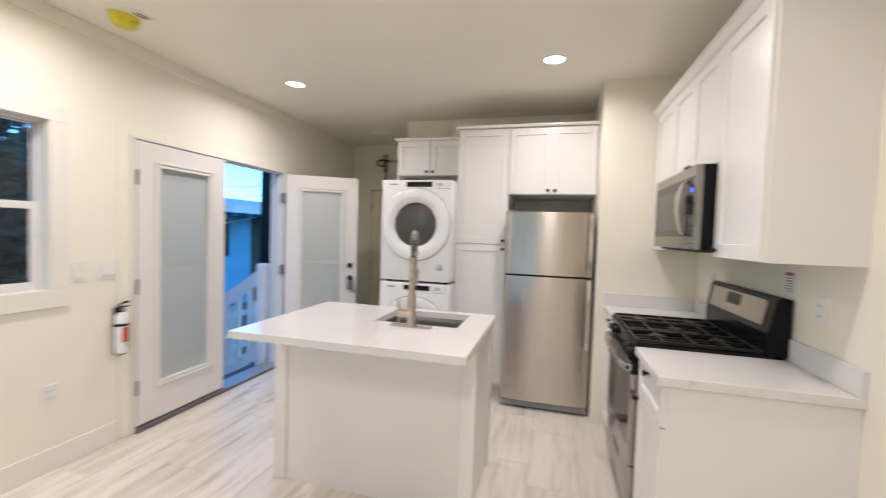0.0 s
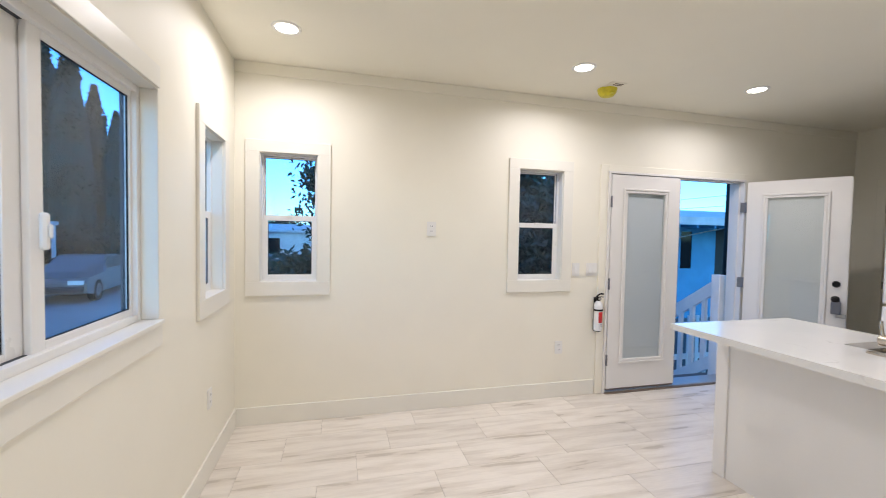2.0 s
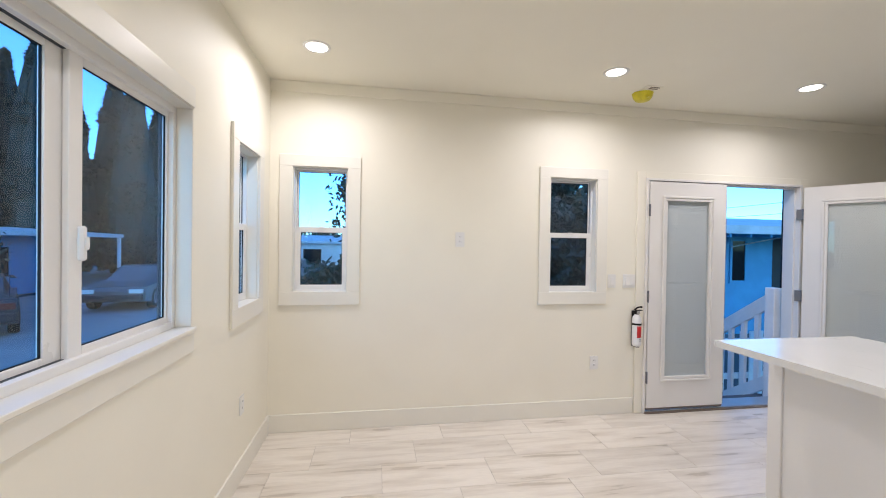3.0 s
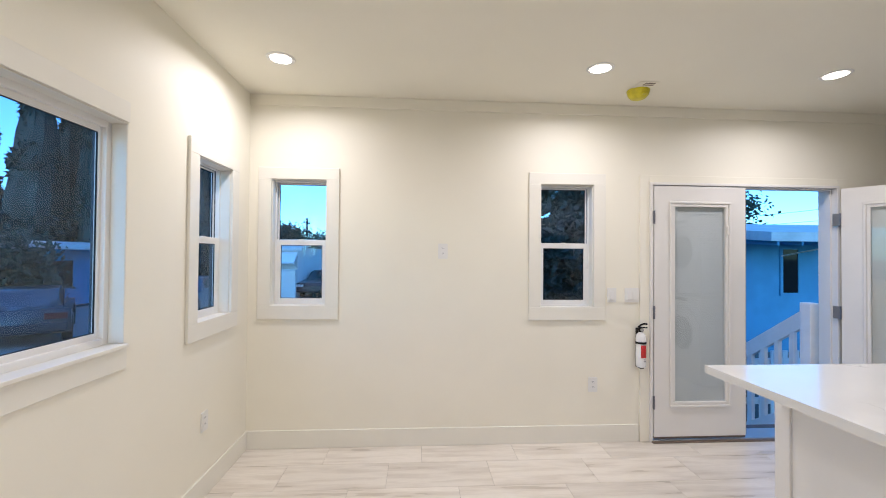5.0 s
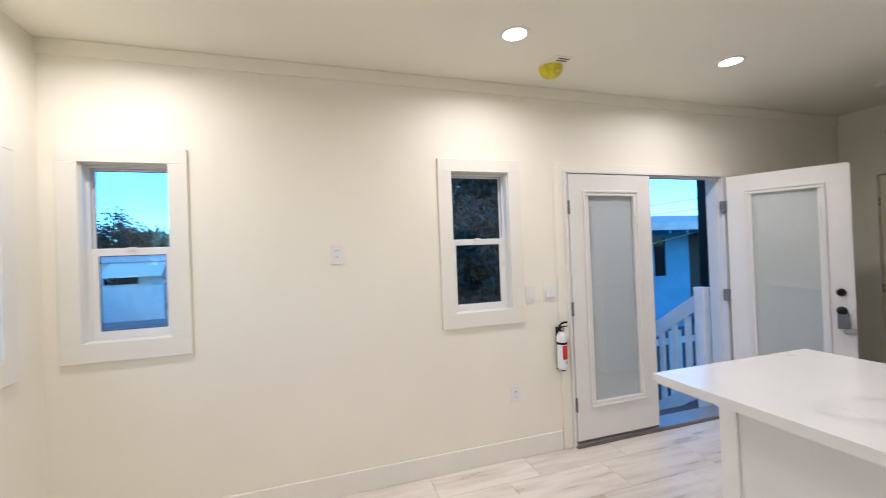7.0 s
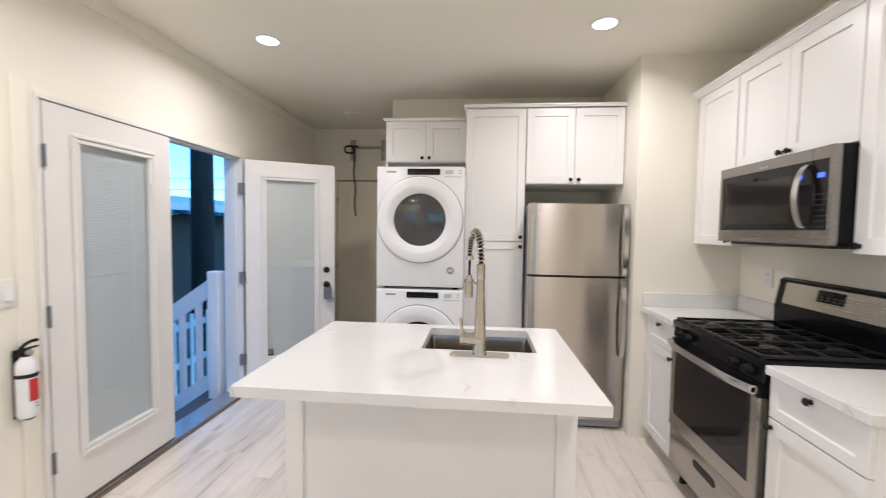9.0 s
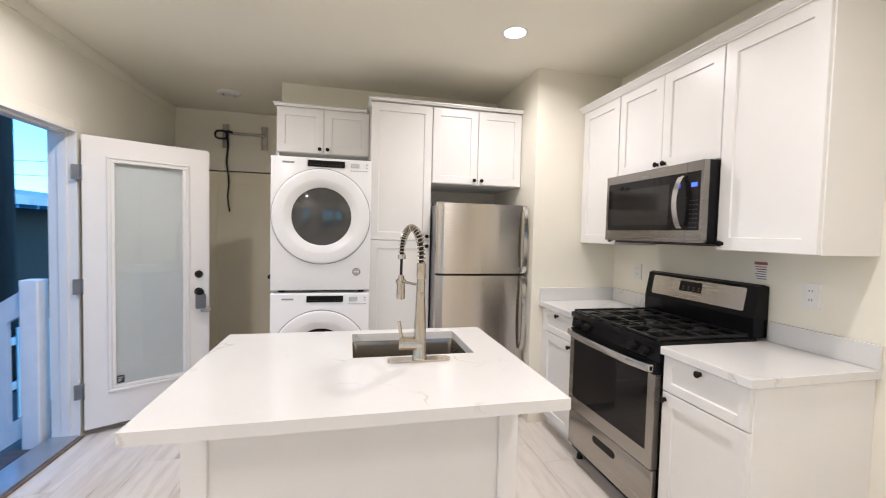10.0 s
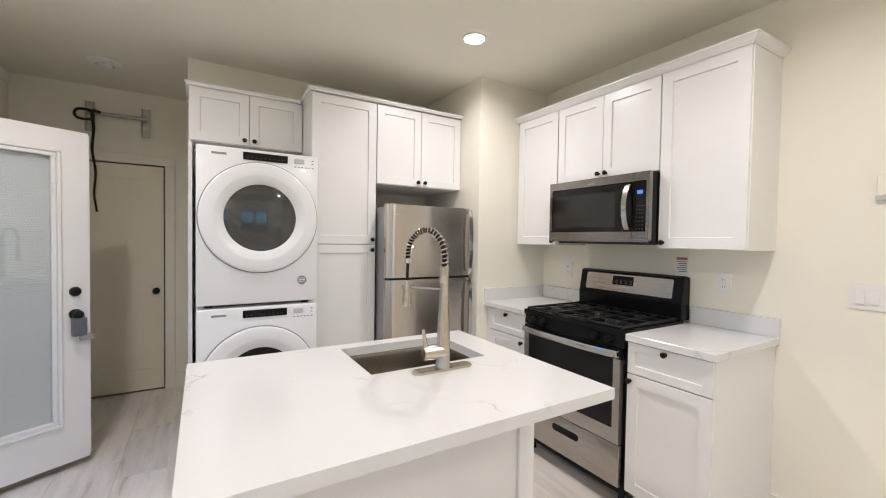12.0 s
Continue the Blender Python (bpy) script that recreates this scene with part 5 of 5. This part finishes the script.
# ---- neighbouring houses ----
def house(name, label, x0, x1, y0, y1, eave, ridge, mat, roof, windows=(), along="x", over=0.5):
    h = thing(name, label, "house", ((x0 + x1) / 2, (y0 + y1) / 2, GZ))
    box("wall", (x0, y0, GZ), (x1, y1, eave), mat, h, 0)
    bm = bmesh.new()
    a0, a1, b0, b1 = x0 - over, x1 + over, y0 - over, y1 + over
    t = 0.16
    if along == "x":
        m = (b0 + b1) / 2
        out = [(b0, eave), (m, ridge), (b1, eave), (b1, eave - t), (m, ridge - t * 1.2), (b0, eave - t)]
        add_prism(bm, out, basis((a0, 0, 0), (0, 1, 0), (0, 0, 1)), a1 - a0)
    else:
        m = (a0 + a1) / 2
        out = [(a0, eave), (m, ridge), (a1, eave), (a1, eave - t), (m, ridge - t * 1.2), (a0, eave - t)]
        add_prism(bm, out, basis((0, b1, 0), (1, 0, 0), (0, 0, 1)), b1 - b0)
    part("roof", bm, roof, h)
    for side, u0, u1, z0, z1 in windows:
        if side == "+x":
            lo, hi, fl, fh = (x1 - 0.02, u0, z0), (x1 + 0.01, u1, z1), (x1, u0 - 0.07, z0 - 0.07), (x1 + 0.03, u1 + 0.07, z1 + 0.07)
        elif side == "+y":
            lo, hi, fl, fh = (u0, y1 - 0.02, z0), (u1, y1 + 0.01, z1), (u0 - 0.07, y1, z0 - 0.07), (u1 + 0.07, y1 + 0.03, z1 + 0.07)
        else:
            lo, hi, fl, fh = (u0, y0 - 0.01, z0), (u1, y0 + 0.02, z1), (u0 - 0.07, y0 - 0.03, z0 - 0.07), (u1 + 0.07, y0, z1 + 0.07)
        w = thing("window", "", "", lo)
        place(w, h)
        w.matrix_parent_inverse = h.matrix_basis.inverted()
        ax = 1 if side == "+x" else 0
        bm = wall_mesh(bmesh.new(), fl[ax], fh[ax], fl[2], fh[2], fl[1 - ax], fh[1 - ax], ((u0, u1, z0, z1),), "y" if ax else "x")
        part("window_frame", bm, mat, w)
        box("pane", lo, hi, M_DGLASS, w, 0)
    return h


house("neighbour_house", "pale blue single-storey neighbour house with a shallow pale roof", -14.0, -8.2, 5.0, 10.7, 2.10, 2.50, M_SIDING, M_ROOFW,
      (("+x", 9.47, 9.85, 0.64, 1.66), ("+x", 6.0, 6.9, 0.70, 1.62)), "y", 0.15)
ev = thing("porch_roof", "pale projecting porch roof along the neighbour house", "roof", (-7.8, 12.0, 1.8))
part("canopy", add_prism(bmesh.new(), [(-8.04, 1.90), (-8.04, 2.10), (-6.95, 1.99), (-6.95, 1.80)], basis((0, 17.6, 0), (1, 0, 0), (0, 0, 1)), 9.55), M_ROOFW, ev)
for i in range(18):
    part("rafter", add_prism(bmesh.new(), [(-8.18, 1.80), (-8.18, 1.899), (-6.98, 1.799), (-6.98, 1.72)], basis((0, 8.25 + 0.53 * i, 0), (1, 0, 0), (0, 0, 1)), 0.05), M_SIDING, ev)
tube("strut", [(-8.19, 9.42, 1.50), (-7.40, 10.3, 1.80)], 0.015, M_ROOFW, ev)
# far end of the same house, its eave shade painted into the siding
house("shaded_house_end", "far end of the neighbour house, eave shade painted dark, shallow pale roof", -14.0, -8.25, 10.75, 19.0, 2.10, 2.50, M_SHADED_SIDING, M_ROOFW, (), "y", 0.03)
house("awning_house", "pale house with an awning across the street", -25.0, -19.4, -8.0, -5.0, 1.75, 2.25, M_STUCCO, M_ROOFW, (("+x", -7.2, -6.0, 0.0, 1.0),), "y", 0.25)
house("far_house", "far pale house behind the parked car", -34.0, -28.0, -8.4, 4.0, 1.55, 2.0, M_STUCCO, M_ROOFW, (("+x", -6.9, -6.2, 0.0, 1.0), ("+x", -4.6, -3.4, 0.0, 1.0)), "y", 0.3)
gw = thing("garden_wall", "pale low garden wall along the street", "wall", (-18.6, -6.3, GZ))
box("wall", (-18.75, -7.6, GZ), (-18.55, -4.85, 0.62), M_STUCCO, gw, 0.01)
box("coping", (-18.79, -7.62, 0.622), (-18.51, -4.83, 0.70), M_ROOFW, gw, 0.008)
aw = thing("window_awning", "white sloping metal awning over the window", "awning", (-19.0, -5.9, 1.2))
part("canopy", add_prism(bmesh.new(), [(-19.39, 1.62), (-19.39, 1.55), (-18.60, 0.98), (-18.60, 1.05)], basis((0, -4.95, 0), (1, 0, 0), (0, 0, 1)), 2.0), M_RAIL, aw)
for yy in (-6.9, -5.0):
    tube("strut", [(-19.39, yy, 0.75), (-18.65, yy, 1.02)], 0.02, M_ROOFW, aw)
house("carport_house", "low blue house with a flat carport roof", -20.2, -13.0, -20.0, -13.2, 1.70, 1.95, M_SIDING, M_ROOFW, (("+y", -16.6, -15.4, 0.0, 1.1), ("+y", -18.9, -18.0, 0.0, 1.1)), "x", 1.2)
for x in (-21.2, -12.2):
    pt = thing("carport_post", "white square carport post", "post", (x, -12.1, GZ), "carport posts")
    box("shaft", (x - 0.06, -12.16, GZ), (x + 0.06, -12.04, 1.535), M_RAIL, pt, 0.004)


# ---- trees ----
def add_leaf(bm, p, size, rng):
    u = Vector((rng.gauss(0, 1), rng.gauss(0, 1), rng.gauss(0, 1))).normalized()
    v = u.orthogonal().normalized()
    v.rotate(Matrix.Rotation(rng.uniform(0, 6.28), 3, u))
    w = u.cross(v)
    a, b = size * rng.uniform(0.7, 1.3), size * rng.uniform(0.35, 0.6)
    q = [p - v * a, p + w * b + u * 0.2 * b, p + v * a, p - w * b + u * 0.2 * b]
    bm.faces.new([bm.verts.new(c) for c in q])


def cypress_meshes(seed, h, r):
    rng = random.Random(seed)
    core = add_lathe(bmesh.new(), [(r * 0.35, 0.3), (r * 0.80, h * 0.12), (r * 0.78, h * 0.4), (r * 0.55, h * 0.7), (r * 0.25, h * 0.9), (0.0, h * 0.97)], (0, 0, 0), (0, 0, 1), 14)
    for v in core.verts:
        v.co.x += rng.uniform(-0.12, 0.12) * r
        v.co.y += rng.uniform(-0.12, 0.12) * r
    for i in range(3200):
        s = rng.random() ** 1.2
        rad = r * (0.45 + 0.55 * min(1, s / 0.12)) * (1 - s) ** 0.62 * (1.0 + 0.18 * math.sin(s * 23 + seed))
        a = rng.uniform(0, 6.283)
        k = rng.uniform(0.8, 1.08)
        add_leaf(core, Vector((rad * k * math.cos(a), rad * k * math.sin(a), 0.25 + s * h)), 0.20, rng)
    trunk = add_tube(bmesh.new(), [(0, 0, 0), (0.02, 0, h * 0.3), (0, 0.02, h * 0.8)], lambda q: 0.16 * (1 - 0.8 * q), 8)
    return finish("crown", core, M_CYPRESS), finish("trunk", trunk, M_BARK)


cyp = [cypress_meshes(k, h, r) for k, h, r in ((3, 13.0, 1.5), (8, 11.5, 1.35), (12, 14.0, 1.7))]
for k, (head, dist, sc) in enumerate(((204.8, 33, 0.72), (206.6, 34, 0.95), (208.6, 31, 0.86), (210.4, 34, 1.0), (213.6, 33, 0.95), (216.2, 30, 0.92), (218.6, 33, 0.95), (221.4, 30, 1.05), (226, 34, 1.0), (230, 33, 0.9))):
    a = radians(head)
    t = thing("cypress_tree", "tall dark narrow cypress tree", "tree", (0.8 + dist * math.cos(a), 0.6 + dist * math.sin(a), GZ), "row of cypress trees")
    for nm, me in zip(("crown", "trunk"), cyp[k % 3]):
        o = new(nm, me)
        o.parent = t
        o.scale = (sc, sc, sc)
        o.rotation_euler = (0, 0, k * 1.3)


def broad_tree(name, label, base, h, r, crown_z, seed, leaves, limb_n=7, size=0.09, squash=0.8):
    rng = random.Random(seed)
    t = thing(name, label, "tree", base)
    b = Vector(base)
    bm = add_tube(bmesh.new(), [b, b + Vector((0.06, 0.03, h * 0.25)), b + Vector((0.0, 0.1, h * 0.55)), b + Vector((0.05, 0.05, h * 0.8))], lambda q: 0.15 * (1 - 0.7 * q), 9)
    ends = []
    for i in range(limb_n):
        a = 6.283 * i / limb_n + rng.uniform(-0.3, 0.3)
        z0 = h * rng.uniform(0.35, 0.7)
        e = b + Vector((math.cos(a) * r * 0.75, math.sin(a) * r * 0.75, crown_z + rng.uniform(-0.5, 0.6) * r * squash))
        s = b + Vector((0.02, 0.06, z0))
        mid = s.lerp(e, 0.5) + Vector((0, 0, 0.15))
        add_tube(bm, [s, mid, e], lambda q: 0.05 * (1 - 0.8 * q), 6)
        ends += [e, mid]
    part("trunk", bm, M_BARK, t, smooth=True)
    cr = bmesh.new()
    clumps = [(e, r * rng.uniform(0.25, 0.45)) for e in ends]
    for i in range(26):
        d = Vector((rng.gauss(0, 1), rng.gauss(0, 1), rng.gauss(0, 1))).normalized() * rng.random() ** 0.4
        clumps.append((b + Vector((d.x * r, d.y * r, crown_z + d.z * r * squash)), r * rng.uniform(0.16, 0.38)))
    for i in range(leaves):
        c, cr_r = clumps[rng.randrange(len(clumps))]
        d = Vector((rng.gauss(0, 1), rng.gauss(0, 1), rng.gauss(0, 1))) * 0.55
        add_leaf(cr, c + d * cr_r, size, rng)
    part("crown", cr, M_LEAF, t)
    return t


broad_tree("garden_tree", "dark leafy tree close outside the window", (-6.7, 3.62, GZ), 3.6, 1.5, 2.2, 4, 30000, size=0.075, squash=1.05)
broad_tree("garden_tree", "slender leafy tree beyond the corner window", (-7.0, 0.12, GZ), 4.0, 0.62, 2.9, 9, 1500, size=0.06, squash=1.6)
broad_tree("garden_shrub", "low dark leafy shrub under the corner window", (-7.3, -0.3, GZ), 1.3, 0.8, 1.1, 11, 4000, size=0.08)
for i, (x, y, h, r) in enumerate(((-36.5, -11.2, 4.9, 1.7), (-39, -15, 5.5, 2.6), (-46, -6, 3.3, 2.0), (-48, 0, 3.6, 2.2), (-50, -12, 4.0, 2.4), (-17.5, 12.0, 4.6, 1.8), (-20, 16.5, 5.4, 2.2))):
    broad_tree("street_tree", "distant rounded dark tree behind the houses", (x, y, GZ), h, r, h * 0.72, 20 + i, 3500 if i < 5 else 6000, size=0.17 if i < 5 else 0.12)


for x, y, r in ((-12.7, -12.2, 1.5), (-12.0, -14.4, 1.6), (-10.6, -13.0, 1.4)):
    broad_tree("garden_shrub", "large dark leafy shrub beside the parked cars", (x, y, GZ), 2.4, r, 1.5, int(x * -10), 6000, size=0.12)


# ---- utility poles ----
def utility_pole(x, y, h, r, label):
    t = thing("utility_pole", label, "utility pole", (x, y, GZ))
    tube("pole", [(x, y, GZ), (x, y, GZ + h)], lambda q: r * (1 - 0.25 * q), M_BARK, t, 12)
    for k in range(2):
        box("crossarm", (x - 1.0, y - 0.05, GZ + h - 0.5 - 0.7 * k), (x + 1.0, y + 0.05, GZ + h - 0.38 - 0.7 * k), M_BARK, t, 0.005)
        for j in (-0.85, -0.3, 0.3, 0.85):
            lathe("insulator", [(0.0, 0.16), (0.03, 0.15), (0.05, 0.04), (0.03, 0.0)], (x + j, y, GZ + h - 0.38 - 0.7 * k), (0, 0, 1), M_GALV, t, 8)
    return t


utility_pole(-4.95, 7.45, 9.0, 0.19, "dark wooden utility pole near the entrance steps")
utility_pole(-36.0, -9.1, 5.4, 0.13, "far wooden utility pole on the skyline")
for k, z in enumerate((3.4, 3.0)):
    wr = thing("overhead_wire", "thin black overhead wire across the sky", "wire", (-12, 12, z))
    tube("wire", [(-30 + i * 2.2, 17.0 - 0.02 * i + k * 0.6, z + 0.012 * (i - 8) ** 2 * 0.3) for i in range(17)], 0.008, M_RUBBER, wr, 5)


# ---- parked cars ----
def car(name, label, m, paint):
    c = thing(name, label, "car")
    L, W = 4.5, 1.72
    prof = [(-2.25, 0.32), (-2.25, 0.62), (-2.15, 0.74), (-1.35, 0.80), (-0.75, 0.84), (-0.15, 1.24), (0.10, 1.30), (0.95, 1.28), (1.25, 1.20), (1.75, 0.93), (2.18, 0.88), (2.25, 0.70), (2.25, 0.34), (1.75, 0.24), (-1.8, 0.24)]
    bm = bmesh.new()
    cols = []
    for y, sx in ((-W / 2, 0.0), (-W / 2 + 0.10, 1.0), (0, 1.0), (W / 2 - 0.10, 1.0), (W / 2, 0.0)):
        row = []
        for x, z in prof:
            zz = z if (sx or z < 0.85) else 0.84
            yy = y * (1.0 if z < 0.9 else 0.80)
            row.append(bm.verts.new((x * (1 if sx else 0.985), yy, zz)))
        cols.append(row)
    for a, b in zip(cols, cols[1:]):
        for i in range(len(prof)):
            j = (i + 1) % len(prof)
            bm.faces.new((a[i], a[j], b[j], b[i]))
    bm.faces.new(cols[0])
    bm.faces.new(cols[-1])
    part("body", bm, paint, c, smooth=True)
    for s in (-1, 1):
        y = s * 0.70
        bm = bmesh.new()
        out = [(-0.62, 0.88), (-0.14, 1.20), (0.30, 1.25), (0.30, 0.88)]
        add_prism(bm, out, basis((0, y, 0), (1, 0, 0), (0, 0, 1)), -0.012 * s)
        out = [(0.36, 0.88), (0.36, 1.25), (0.95, 1.23), (1.55, 0.92), (1.50, 0.88)]
        add_prism(bm, out, basis((0, y, 0), (1, 0, 0), (0, 0, 1)), -0.012 * s)
        part("side_window", bm, M_DGLASS, c)
        for x in (-1.42, 1.38):
            w = lathe("wheel", [(0.20, 0.0), (0.30, 0.0), (0.32, 0.03), (0.32, 0.17), (0.30, 0.20), (0.20, 0.20)], (x, s * 0.68, 0.32), (0, s, 0), M_TYRE, c, 24, "black tyre")
            lathe("rim", [(0.0, 0.16), (0.06, 0.17), (0.18, 0.19), (0.205, 0.17)], (x, s * 0.68, 0.32), (0, s, 0), M_HINGE, w, 20)
        box("headlight", (-2.262, s * 0.62 - 0.18, 0.56), (-2.20, s * 0.62 + 0.18, 0.68), M_PLASTIC, c, 0.01)
        box("tail_light", (2.20, s * 0.60 - 0.2, 0.64), (2.262, s * 0.60 + 0.2, 0.78), M_TAIL, c, 0.01)
    box("bumper", (-2.33, -0.80, 0.36), (-2.21, 0.80, 0.52), M_CARDARK, c, 0.02)
    box("bumper", (2.21, -0.80, 0.38), (2.33, 0.80, 0.56), M_CARDARK, c, 0.02)
    c.matrix_basis = m
    return c


car("parked_car", "silver two-door car parked across the yard", pose(-14.8, -7.7, GZ + 0.016, 0, 0, 188), M_CARPAINT)
car("parked_car", "dark car parked beside the pale garden wall", pose(-21.5, -4.15, GZ + 0.016, 0, 0, 178), M_CARDARK)
car("parked_car", "dark car parked near the house", pose(-10.5, -9.3, GZ + 0.016, 0, 0, 38), M_CARDARK)

# ---- floor tiles ----
TW, TL, GAP = 0.3050, 0.692, 0.0020
tile_meshes = {}
random.seed(5)
for ix in range(13):
    x = -2.4120 + TW * ix
    y = 0.030 - TL / 3 * (ix - 1)
    y -= TL * math.ceil((y - SY) / TL)
    while y < 5.95:
        a, b = max(x, WX), min(x + TW, EX)
        c, d = max(y, SY), min(y + TL, 5.95)
        if b - a > 0.02 and d - c > 0.02:
            w, l = round(b - a, 4), round(d - c, 4)
            if (w, l) not in tile_meshes:
                tile_meshes[(w, l)] = finish("tile", add_box(bmesh.new(), (-w / 2 + GAP / 2, -l / 2 + GAP / 2, -0.010), (w / 2 - GAP / 2, l / 2 - GAP / 2, 0.0), 0.0008), M_TILE)
            t = new("tile", tile_meshes[(w, l)])
            t.location = ((a + b) / 2, (c + d) / 2, random.uniform(-0.0003, 0.0003))
            t.parent = FLOOR
        y += TL
